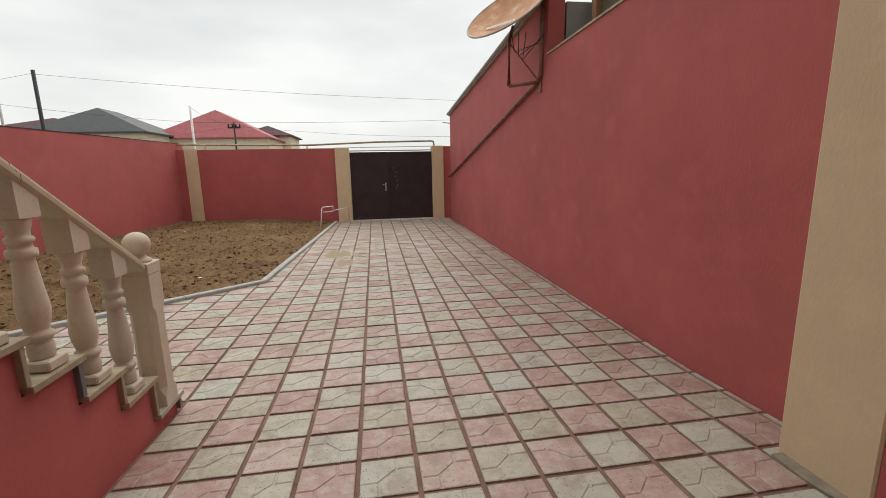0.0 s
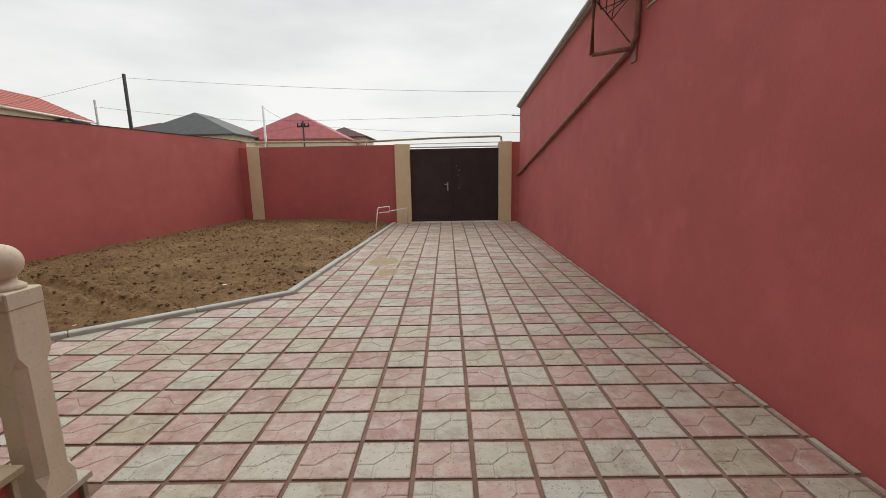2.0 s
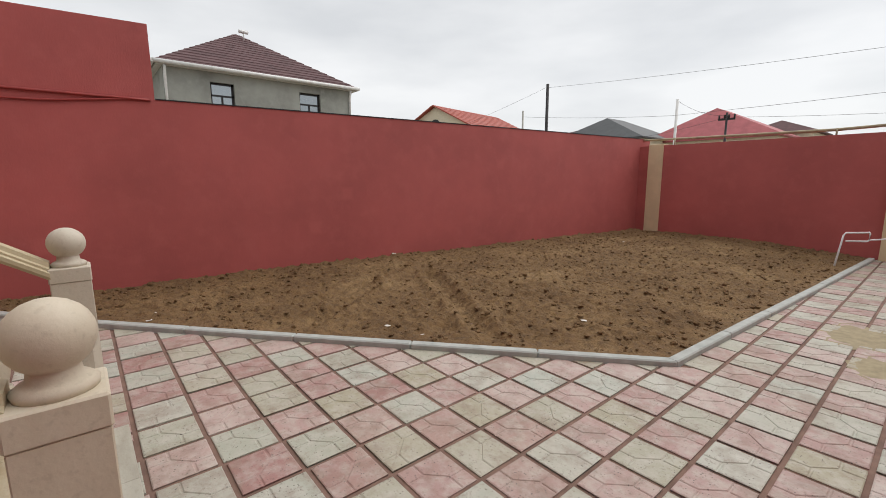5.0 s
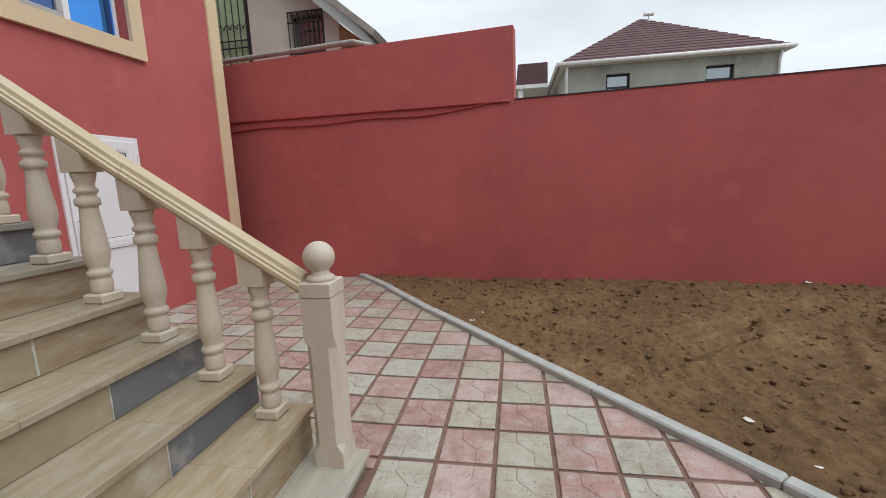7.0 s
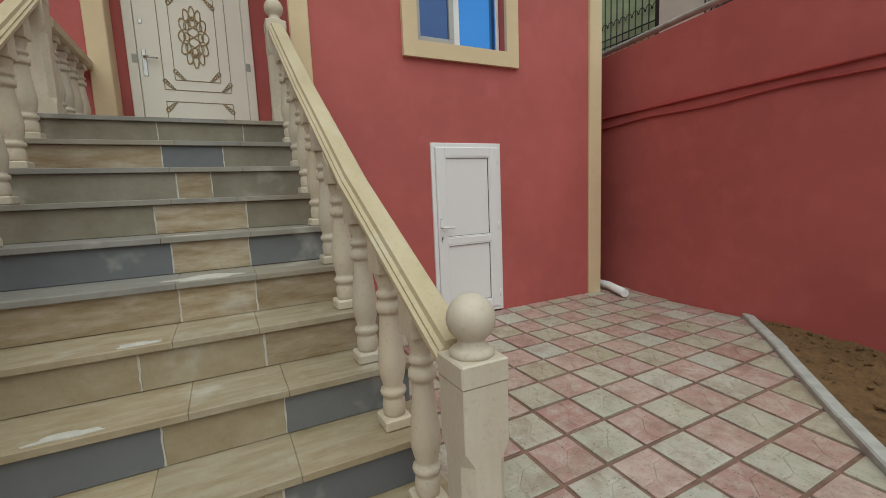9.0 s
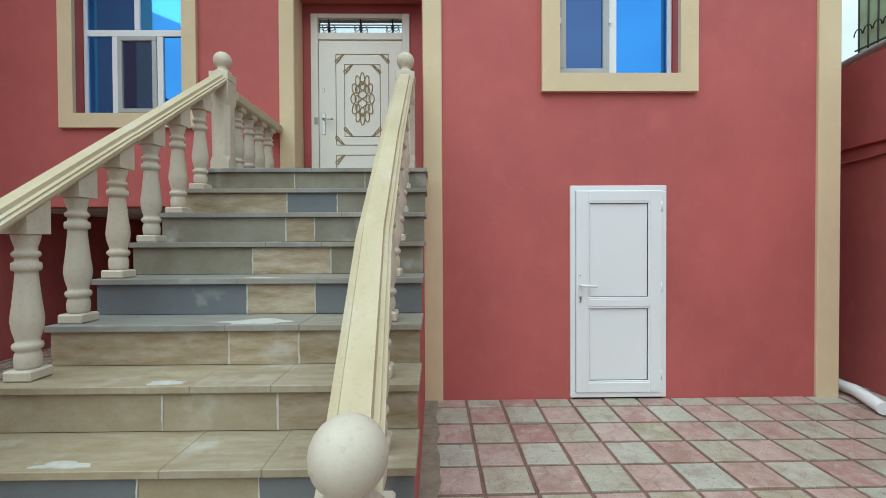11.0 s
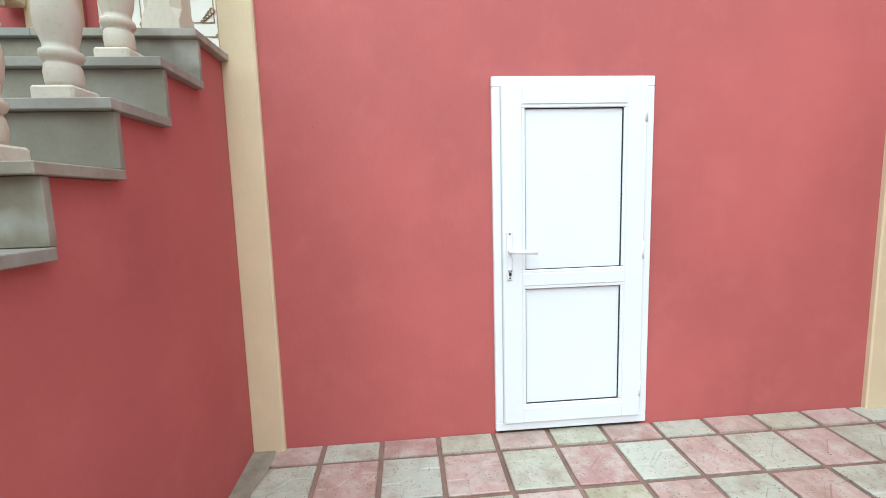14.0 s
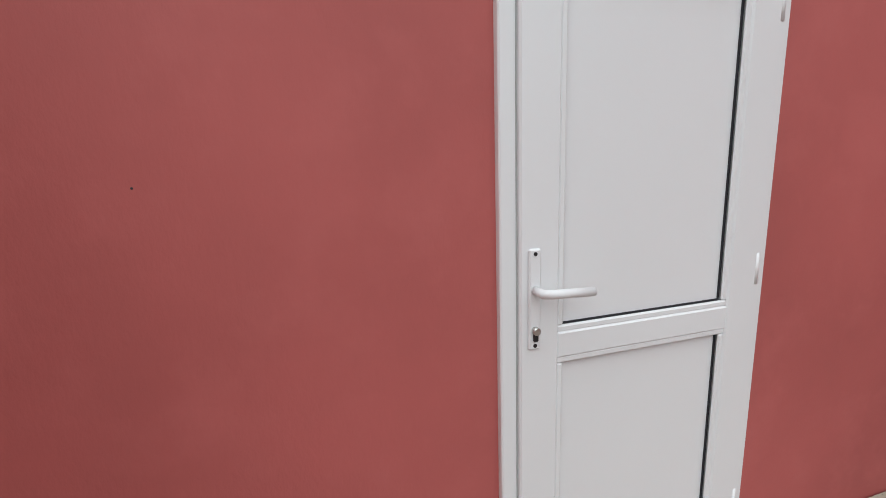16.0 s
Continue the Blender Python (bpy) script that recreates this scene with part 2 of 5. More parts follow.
def dirt_mat():
    m, n, l, b = mat("dug_earth", 0.95)
    v = coords(n, l)
    c = ramp_of(n, l, noise_tex(n, l, v, 1.1, 6, 0.62), [(0.3, (0.149, 0.084, 0.034)), (0.55, (0.220, 0.131, 0.056)), (0.75, (0.314, 0.205, 0.098))])
    c = blend(n, l, ramp_of(n, l, noise_tex(n, l, v, 16, 6, 0.7), [(0.36, (0.62, 0.62, 0.62)), (0.58, (0, 0, 0))]), c, (0.08, 0.047, 0.024))
    l.new(c, b.inputs["Base Color"])
    bump(n, l, b, noise_tex(n, l, v, 26, 8, 0.7), 0.9, 0.03)
    return m


EARTH = dirt_mat()


def dish_mat():
    m, n, l, b = mat("rusted_dish", 0.6, 0.2)
    v = coords(n, l)
    c = ramp_of(n, l, noise_tex(n, l, v, 5, 6, 0.65), [(0.3, (0.36, 0.15, 0.07)), (0.55, (0.50, 0.26, 0.13)), (0.72, (0.62, 0.50, 0.36))])
    l.new(c, b.inputs["Base Color"])
    return m


DISH = dish_mat()


# ---- mesh helpers ----
def mesh_of(bm, name, *mats, smooth=False):
    me = bpy.data.meshes.new(name)
    bmesh.ops.recalc_face_normals(bm, faces=bm.faces[:])
    bm.to_mesh(me)
    bm.free()
    for m in mats:
        me.materials.append(m)
    if smooth:
        for p in me.polygons:
            p.use_smooth = True
    return me


def add_box(bm, lo, hi, bevel=0.0, mi=0, turn=None):
    m = Matrix.Translation([(a + b) / 2 for a, b in zip(lo, hi)]) @ Matrix.Diagonal((*[abs(b - a) for a, b in zip(lo, hi)], 1))
    if turn is not None:
        m = turn @ m
    tmp = bmesh.new()
    bmesh.ops.create_cube(tmp, size=1.0, matrix=m)
    if bevel:
        bmesh.ops.bevel(tmp, geom=tmp.edges[:], offset=bevel, segments=1, affect="EDGES")
    for f in tmp.faces:
        f.material_index = mi
    join(bm, tmp)


def join(bm, tmp):
    vs = {}
    for v in tmp.verts:
        vs[v] = bm.verts.new(v.co)
    for f in tmp.faces:
        try:
            g = bm.faces.new([vs[v] for v in f.verts])
            g.material_index, g.smooth = f.material_index, f.smooth
        except ValueError:
            pass
    tmp.free()


def add_prism(bm, poly, axis, a, b, mi=0):
    """A polygon of (u, v) swept along an axis from a to b; u, v are the other two axes in order."""
    def p(u, v, w):
        return {"x": (w, u, v), "y": (u, w, v), "z": (u, v, w)}[axis]
    lo = [bm.verts.new(p(u, v, a)) for u, v in poly]
    hi = [bm.verts.new(p(u, v, b)) for u, v in poly]
    fs = [bm.faces.new(lo), bm.faces.new(hi[::-1])]
    for i in range(len(poly)):
        j = (i + 1) % len(poly)
        fs.append(bm.faces.new((lo[i], lo[j], hi[j], hi[i])))
    for f in fs:
        f.material_index = mi


def add_lathe(bm, profile, seg=20, centre=(0, 0, 0), mi=0):
    rings = []
    for r, z in profile:
        rings.append([bm.verts.new((centre[0] + r * math.cos(2 * math.pi * k / seg), centre[1] + r * math.sin(2 * math.pi * k / seg), centre[2] + z)) for k in range(seg)])
    for a, b in zip(rings, rings[1:]):
        for k in range(seg):
            f = bm.faces.new((a[k], a[(k + 1) % seg], b[(k + 1) % seg], b[k]))
            f.smooth, f.material_index = True, mi
    bm.faces.new(rings[0][::-1]).material_index = mi
    bm.faces.new(rings[-1]).material_index = mi


def add_tube(bm, pts, r, seg=8, mi=0, closed=False):
    pts = [Vector(p) for p in pts]
    rings = []
    n = len(pts)
    for i, p in enumerate(pts):
        q = pts[(i + 1) % n] if (closed or i < n - 1) else p
        o = pts[i - 1] if (closed or i > 0) else p
        d = (q - o).normalized()
        s = d.cross(Vector((0, 0, 1)))
        if s.length < 1e-3:
            s = d.cross(Vector((0, 1, 0)))
        s.normalize()
        u = s.cross(d)
        rings.append([bm.verts.new(p + r * (math.cos(2 * math.pi * k / seg) * s + math.sin(2 * math.pi * k / seg) * u)) for k in range(seg)])
    pairs = list(zip(rings, rings[1:])) + ([(rings[-1], rings[0])] if closed else [])
    for a, b in pairs:
        for k in range(seg):
            f = bm.faces.new((a[k], a[(k + 1) % seg], b[(k + 1) % seg], b[k]))
            f.smooth, f.material_index = True, mi
    if not closed:
        bm.faces.new(rings[0][::-1]).material_index = mi
        bm.faces.new(rings[-1]).material_index = mi


def part(name, me, parent, m=None, label=""):
    ob = new(name, me)
    ob.parent = parent
    if m is not None:
        ob.matrix_basis = m
    if label:
        ob["label"] = label
    return ob


def boxes(name, items, *mats, parent=None, bevel=0.0):
    bm = bmesh.new()
    for it in items:
        add_box(bm, it[0], it[1], bevel, it[2] if len(it) > 2 else 0)
    ob = new(name, mesh_of(bm, name, *mats))
    if parent:
        ob.parent = parent
    return ob


def empty(name, x=0, y=0, z=0):
    e = new(name)
    e.matrix_basis = pose(x, y, z)
    return e


def unit(v):
    return min(max(v, 0.0), 1.0)


def ground(y, x=0.0):
    """The paving falls away from the house and rises a little towards the far boundary."""
    return -0.012 - 0.046 * min(max(y, 0.0), 3.0) + 0.10 * unit((-x - 1.5) / 5.5) * unit((y - 0.6) / 1.5)


# ---- plan ----
RW = 2.095                      # the long boundary wall's face
GATE_Y = 13.49
LW0, LW1 = Vector((-7.3, 0.0)), Vector((-5.65, 13.7))   # the opposite boundary wall, which runs askew
K0, K1, K2 = Vector((-7.16, 1.57)), Vector((-1.75, 6.36)), Vector((-1.33, 13.42))   # kerb line
STX0, STX1 = -3.262, -1.515     # sides of the stair
NFRONT, NRUN, NRISE, NBASE = 3.11, 0.277, 0.1935, 0.014
TOP = NBASE + 10 * NRISE


def step(n):
    return NFRONT - NRUN * (n - 1), NBASE + NRISE * (n - 1) - (0.042 if n == 1 else 0.0)


# ---- ground and boundary ----
def far_ground():
    bm = bmesh.new()
    add_box(bm, (-900, -900, -0.8), (900, 900, -0.42))
    return tagged(new("ground", mesh_of(bm, "ground", FAR_GROUND)), "bare earth ground around the houses", "ground", kind="structure")


far_ground()


def paving_base():
    bm = bmesh.new()
    xs = [2.3, -1.5, -2.6, -3.7, -4.8, -5.9, -7.0, -7.35]
    ys = [-5.0, 0.0, 0.6, 1.35, 2.1, 3.0, 6.0, 13.9]
    top = [[bm.verts.new((x, y, ground(y, x) - 0.011)) for y in ys] for x in xs]
    low = [[bm.verts.new((x, y, -0.43)) for y in ys] for x in xs]
    for i in range(len(xs) - 1):
        for j in range(len(ys) - 1):
            for g in (top, low):
                bm.faces.new((g[i][j], g[i + 1][j], g[i + 1][j + 1], g[i][j + 1]))
    n, m = len(xs) - 1, len(ys) - 1
    for i in range(n):
        for j in (0, m):
            bm.faces.new((top[i][j], top[i + 1][j], low[i + 1][j], low[i][j]))
    for j in range(m):
        for i in (0, n):
            bm.faces.new((top[i][j], top[i][j + 1], low[i][j + 1], low[i][j]))
    return tagged(new("pavement", mesh_of(bm, "pavement", MORTAR)), "yard paved with pink and grey-green concrete pavers", "pavement", kind="structure")


pavement = paving_base()


def wall_between(name, a, b, z0, z1, thick, material, side=1):
    """An upright wall whose face runs from a to b; its thickness lies to the side."""
    d = (b - a).normalized()
    o = Vector((-d.y, d.x)) * thick * side
    bm = bmesh.new()
    add_prism(bm, [tuple(a), tuple(b), tuple(b + o), tuple(a + o)], "z", z0, z1)
    return new(name, mesh_of(bm, name, material))


dl = (LW1 - LW0).normalized()
STEP = LW0 + dl * (3.845 / dl.y)
lw_low = wall_between("wall_west", LW0 - dl * 3.5, LW1 + dl * 0.3, -0.45, 2.215, 0.22, RED)
tagged(lw_low, "long red plastered boundary wall beside the dug earth", "wall", kind="structure")
lw_high = wall_between("wall_west_raised", LW0 - dl * 3.5, STEP - dl * 0.002, 2.2152, 3.06, 0.22, RED)
tagged(lw_high, "raised stretch of red plastered boundary wall", "wall", kind="structure")
cap = wall_between("trim_wall_west", STEP + dl * 0.004 + Vector((0.01, 0)), LW1 + dl * 0.3 + Vector((0.01, 0)), 2.216, 2.228, 0.24, DARK_SEAL)
tagged(cap, "thin dark bitumen strip along the wall top", "trim", kind="structure")

wn1 = boxes("wall_north", [((-6.1, GATE_Y + 0.12, -0.45), (-1.31, GATE_Y + 0.32, 2.03)), ((1.93, GATE_Y + 0.12, -0.45), (RW + 0.3, GATE_Y + 0.32, 2.05))], RED)
tagged(wn1, "red plastered street wall on both sides of the gate", "wall", kind="structure")
for k, (x0, x1, h) in enumerate(((-5.44, -5.10, 2.06), (-1.30, -0.895, 2.04), (1.585, 1.925, 2.06))):
    p = boxes("gate_pillar", [((x0, GATE_Y - 0.02 + (0.12 if k == 0 else 0), -0.45), (x1, GATE_Y + 0.36, h))], CREAM, bevel=0.006)
    tagged(p, "cream plastered pillar of the street wall", "pillar", "cream pillars of the street wall", "structure")


def right_wall():
    """Boundary wall: low near the house, then the gable side of a lean-to whose top climbs."""
    bm = bmesh.new()
    add_prism(bm, [(1.6, -0.45), (13.2, -0.45), (13.2, 2.90), (5.86, 3.50), (5.86, 2.79), (1.6, 2.86)], "x", RW, RW + 0.22)
    ob = new("wall_east", mesh_of(bm, "wall_east", RED))
    return tagged(ob, "tall red plastered boundary wall with a sloping top", "wall", kind="structure")


right_wall()


def coping():
    bm = bmesh.new()
    add_prism(bm, [(5.84, 3.505), (13.2, 2.885), (13.2, 2.965), (5.84, 3.585)], "x", RW - 0.05, RW + 0.25)
    add_tube(bm, [(RW - 0.06, 5.84, 3.56), (RW - 0.06, 13.22, 2.94)], 0.035, 10)
    ob = new("trim_wall_coping", mesh_of(bm, "coping", PIPE_GREY))
    tagged(ob, "grey sheet metal coping on the sloping wall top", "trim", kind="structure")
    bm = bmesh.new()
    add_prism(bm, [(1.6, 2.862), (5.86, 2.792), (5.86, 2.815), (1.6, 2.885)], "x", RW - 0.015, RW + 0.24)
    tagged(new("trim_wall_edge", mesh_of(bm, "edge", PIPE_OLD)), "pale weathered edging strip on the wall top", "trim", kind="structure")


coping()


def lean_to():
    """The neighbour's brown-clad shed behind the boundary wall."""
    e = empty("neighbour_shed", RW + 2.5, 4, -0.4)
    bm = bmesh.new()
    x = RW + 0.55
    add_box(bm, (x, -3, -0.42), (x + 4, 5.8, 4.6))
    ob = part("wall", mesh_of(bm, "shed_wall", SHED_WALL), e, e.matrix_basis.inverted())
    bm = bmesh.new()
    for k in range(7):
        y = 5.6 - k * 1.1
        add_box(bm, (x - 0.07, y - 0.05, 2.2), (x - 0.004, y + 0.05, 4.55), 0.006)
    part("post", mesh_of(bm, "shed_posts", TIMBER), e, e.matrix_basis.inverted())
    tagged(e, "brown clad shed rising behind the boundary wall", "shed")
    bm = bmesh.new()
    e2 = empty("neighbour_barn", RW + 2.5, 9.5, -0.4)
    add_prism(bm, [(5.9, -0.42), (13.1, -0.42), (13.1, 2.85), (5.9, 3.45)], "x", RW + 0.26, RW + 4.5)
    part("body", mesh_of(bm, "barn", GREY_RENDER), e2, e2.matrix_basis.inverted())
    tagged(e2, "lean-to building standing behind the sloping wall", "building")


lean_to()

# dark-brown sheet steel gate
def leaf_gate():
    e = empty("yard_gate", 0.345, GATE_Y + 0.1, -0.15)
    inv = e.matrix_basis.inverted()
    xm = 0.30
    for x0, x1 in ((-0.885, xm - 0.004), (xm + 0.004, 1.575)):
        bm = bmesh.new()
        add_box(bm, (x0, GATE_Y + 0.10, -0.12), (x1, GATE_Y + 0.12, 1.90))
        for a, b in (((x0, -0.12), (x1, -0.06)), ((x0, 1.84), (x1, 1.90)), ((x0, -0.06), (x0 + 0.05, 1.84)), ((x1 - 0.05, -0.06), (x1, 1.84))):
            add_box(bm, (a[0], GATE_Y + 0.086, a[1]), (b[0], GATE_Y + 0.0995, b[1]), 0.003)
        part("leaf", mesh_of(bm, "leaf", GATE_PAINT), e, inv)
    bm = bmesh.new()
    add_box(bm, (xm - 0.03, GATE_Y + 0.121, -0.12), (xm + 0.03, GATE_Y + 0.13, 1.90))
    part("cover_strip", mesh_of(bm, "cover_strip", GATE_PAINT), e, inv)
    bm = bmesh.new()
    add_box(bm, (0.13, GATE_Y + 0.075, 0.74), (0.17, GATE_Y + 0.0855, 0.98), 0.004)
    add_tube(bm, [(0.15, GATE_Y + 0.07, 0.92), (0.15, GATE_Y + 0.03, 0.92), (0.06, GATE_Y + 0.03, 0.92)], 0.011)
    part("handle", mesh_of(bm, "handle", STEEL), e, inv, "bright steel handle")
    bm = bmesh.new()
    add_box(bm, (-0.885, GATE_Y + 0.08, 1.925), (1.575, GATE_Y + 0.13, 1.955), 0.004)
    part("top_rail", mesh_of(bm, "gate_rail", PIPE_GREY), e, inv)
    rr = random.Random(5)
    for k in range(6):
        bm = bmesh.new()
        x, z = 0.42 + rr.uniform(-0.05, 0.08), 0.78 + 0.13 * k + rr.uniform(-0.03, 0.03)
        add_prism(bm, [(x, z), (x + rr.uniform(0.01, 0.03), z + 0.01), (x + rr.uniform(0.0, 0.03), z + rr.uniform(0.03, 0.07))], "y", GATE_Y + 0.0965, GATE_Y + 0.0985)
        part("scuff", mesh_of(bm, "scuff", PIPE_GREY), e, inv)
    tagged(e, "closed dark brown sheet steel double yard gate", "gate")


leaf_gate()


# ---- house ----
FY2 = -1.0                      # the entrance part stands back from the bay
def house():
    F = -0.5
    H = 6.2
    it = [
        # bay with the lower door and the window above it
        ((-6.84, -0.28, F), (-5.31, 0, 1.83)), ((-4.515, -0.28, F), (-3.214, 0, 1.83)),
        ((-6.84, -0.28, 1.83), (-3.214, 0, 2.79)),
        ((-6.84, -0.28, 2.79), (-5.45, 0, 4.25)), ((-4.39, -0.28, 2.79), (-3.214, 0, 4.25)),
        ((-6.84, -0.28, 4.25), (-3.214, 0, H)),
        # return walls of the bay
        ((-3.494, -1.6, F), (-3.216, -0.281, H)), ((-6.84, -6, F), (-6.56, -0.281, H)),
    ]
    ob = boxes("wall_house_bay", it, RED)
    tagged(ob, "red plastered house wall with a low door", "wall", kind="structure")
    zs = 1.77
    it = [
        ((-1.77, FY2 - 0.28, zs), (-0.60, FY2, 2.75)), ((-0.60, FY2 - 0.28, zs), (0.57, FY2, 2.75)), ((0.57, FY2 - 0.28, zs), (1.84, FY2, 2.75)),
        ((-1.77, FY2 - 0.28, 2.75), (-0.60, FY2, 4.25)), ((0.57, FY2 - 0.28, 2.75), (1.84, FY2, 4.25)),
        ((-1.77, FY2 - 0.28, 4.25), (1.84, FY2, H)), ((-3.214, FY2 - 0.28, 4.12), (-1.771, FY2, H)),
        # recess sides and the wall round the entrance door
        ((-1.79, FY2 - 0.45, 1.6), (-1.50, FY2 - 0.281, 4.3)),
        ((-1.885, -1.50, TOP), (-1.60, -1.33, 4.3)), ((-3.215, -1.50, TOP), (-3.03, -1.33, 4.3)), ((-3.03, -1.50, 4.02), (-1.885, -1.33, 4.3)),
    ]
    ob = boxes("wall_house_entrance", it, RED)
    tagged(ob, "red plastered entrance wall above an open undercroft", "wall", kind="structure")
    # undercroft: back and sides, dark and open to the yard
    ob = boxes("wall_undercroft", [((-3.2, -4.6, F), (1.84, -4.4, 1.9)), ((1.80, -4.39, F), (2.05, 1.5, H)), ((-3.2, -4.39, F), (-3.0, -1.61, 1.62))], RED)
    tagged(ob, "red walls of the open undercroft below the house", "wall", kind="structure")
    ob = boxes("ceiling", [((-3.0, -4.39, 1.60), (-1.9, -1.51, 1.76)), ((-1.899, -4.39, 1.775), (1.79, FY2 - 0.281, 1.93))], PALE_RENDER)
    tagged(ob, "rendered slab over the undercroft", "ceiling", kind="structure")
    ob = boxes("roof_house", [((-7.1, -6, H + 0.002), (2.3, 0.25, H + 0.16))], ROOF_BROWN)
    tagged(ob, "flat projecting eaves of the house", "roof", kind="structure")
    # unseen backing walls, room shade put into their colour
    ob = boxes("wall_house_inside", [((-6.5, -1.9, 0.0), (-3.5, -1.7, H)), ((-2.9, -2.2, 1.95), (1.8, -2.0, H))], ROOM_SHADE)
    tagged(ob, "added backing wall behind the windows, coloured dark as room shade", "wall", kind="structure")


house()
for x0, x1, y0, y1, z0 in ((-6.86, -6.66, -0.15, 0.03, -0.2), (-3.385, -3.222, -0.1, 0.028, -0.2)):
    p = boxes("pilaster", [((x0, y0, z0), (x1, y1, 6.15))], CREAM, bevel=0.008)
    tagged(p, "cream painted corner band of the house", "pilaster", "cream bands of the house", "structure")
p = boxes("pilaster", [((-1.80, FY2 - 0.29, 1.775), (-1.635, FY2 + 0.03, 6.15))], CREAM, bevel=0.008)
tagged(p, "cream painted band beside the entrance", "pilaster", "cream bands of the house", "structure")
p = boxes("pilaster", [((1.79, 1.503, -0.45), (2.30, 1.93, 6.15))], CREAM, bevel=0.01)
tagged(p, "cream plastered corner column of the house", "pilaster", "cream bands of the house", "structure")


def surround(name, x0, x1, z0, z1, y, w):
    """Cream plaster band round a window."""
    it = [((x0 - w, y + 0.002, z0 - w), (x1 + w, y + 0.045, z0)), ((x0 - w, y + 0.002, z1), (x1 + w, y + 0.045, z1 + w)),
          ((x0 - w, y + 0.002, z0), (x0, y + 0.045, z1)), ((x1, y + 0.002, z0), (x1 + w, y + 0.045, z1))]
    ob = boxes(name, it, CREAM)
    return tagged(ob, "cream plaster surround of a window", "window surround", "cream window surrounds", "structure")


def rails(bm, x0, x1, z0, z1, y0, y1, w, mi=0):
    """A rectangular frame of section w, in the xz plane."""
    add_box(bm, (x0, y0, z0), (x1, y1, z0 + w), 0.004, mi)
    add_box(bm, (x0, y0, z1 - w), (x1, y1, z1), 0.004, mi)
    add_box(bm, (x0, y0, z0 + w), (x0 + w, y1, z1 - w), 0.004, mi)
    add_box(bm, (x1 - w, y0, z0 + w), (x1, y1, z1 - w), 0.004, mi)


def pane(e, inv, x0, x1, z0, z1, y, m):
    bm = bmesh.new()
    add_box(bm, (x0, y - 0.006, z0), (x1, y, z1))
    ob = part("pane", mesh_of(bm, "pane", m), e, inv)
    return ob


def window_bay():
    x0, x1, z0, z1 = -5.44, -4.40, 2.81, 4.24
    e = empty("window_1", (x0 + x1) / 2, -0.1, z0)
    inv = e.matrix_basis.inverted()
    bm = bmesh.new()
    rails(bm, x0, x1, z0, z1, -0.16, -0.10, 0.035)
    add_box(bm, (-4.945, -0.16, z0 + 0.036), (-4.875, -0.099, z1 - 0.036), 0.004)
    part("frame", mesh_of(bm, "frame", WHITE_PVC), e, inv, "white plastic window frame")
    bm = bmesh.new()
    rails(bm, -4.874, -4.436, z0 + 0.036, z1 - 0.036, -0.135, -0.085, 0.055)
    part("sash", mesh_of(bm, "sash", GREY_TRIM), e, inv, "grey opening sash with an insect screen")
    for z in (z0 + 0.48, z1 - 0.35):
        bm = bmesh.new()
        add_box(bm, (-4.885, -0.09, z), (-4.865, -0.07, z + 0.05), 0.003)
        add_box(bm, (-4.445, -0.09, z), (-4.425, -0.07, z + 0.05), 0.003)
        part("hinge", mesh_of(bm, "hinge", WHITE_PVC), e, inv)
    pane(e, inv, -4.82, -4.49, z0 + 0.09, z1 - 0.09, -0.11, DULL_GLASS)
    pane(e, inv, -5.405, -4.946, z0 + 0.036, z1 - 0.036, -0.12, BLUE_GLASS)
    tagged(e, "white framed window with blue mirror glass", "window", kind="structure")
    surround("trim_window", x0, x1, z0, z1, 0, 0.155)


def window_entrance():
    x0, x1, z0, z1 = -0.60, 0.56, 2.77, 4.24
    y = FY2
    e = empty("window_2", (x0 + x1) / 2, y - 0.1, z0)
    inv = e.matrix_basis.inverted()
    bm = bmesh.new()
    rails(bm, x0, x1, z0, z1, y - 0.17, y - 0.11, 0.04)
    add_box(bm, (x0 + 0.041, y - 0.17, 3.66), (x1 - 0.041, y - 0.109, 3.73), 0.004)
    add_box(bm, (-0.31, y - 0.17, z0 + 0.041), (-0.245, y - 0.109, 3.659), 0.004)
    add_box(bm, (0.185, y - 0.17, z0 + 0.041), (0.25, y - 0.109, 3.659), 0.004)
    add_box(bm, (-0.06, y - 0.17, 3.731), (0.0, y - 0.109, z1 - 0.041), 0.004)
    part("frame", mesh_of(bm, "frame", WHITE_PVC), e, inv, "white plastic window frame")
    bm = bmesh.new()
    rails(bm, -0.244, 0.184, z0 + 0.042, 3.658, y - 0.145, y - 0.095, 0.05)
    part("sash", mesh_of(bm, "sash", GREY_TRIM), e, inv, "grey opening sash with an insect screen")
    pane(e, inv, -0.195, 0.135, z0 + 0.09, 3.61, y - 0.12, DULL_GLASS)
    pane(e, inv, x0 + 0.04, -0.311, z0 + 0.041, 3.659, y - 0.13, BLUE_GLASS)
    pane(e, inv, 0.251, x1 - 0.04, z0 + 0.041, 3.659, y - 0.13, BLUE_GLASS)
    pane(e, inv, x0 + 0.04, -0.061, 3.731, z1 - 0.041, y - 0.13, BLUE_GLASS)
    pane(e, inv, 0.001, x1 - 0.04, 3.731, z1 - 0.041, y - 0.13, BLUE_GLASS)
    tagged(e, "five-light white window with blue mirror glass", "window", kind="structure")
    surround("trim_window", x0, x1, z0, z1, y, 0.155)


window_bay()
window_entrance()


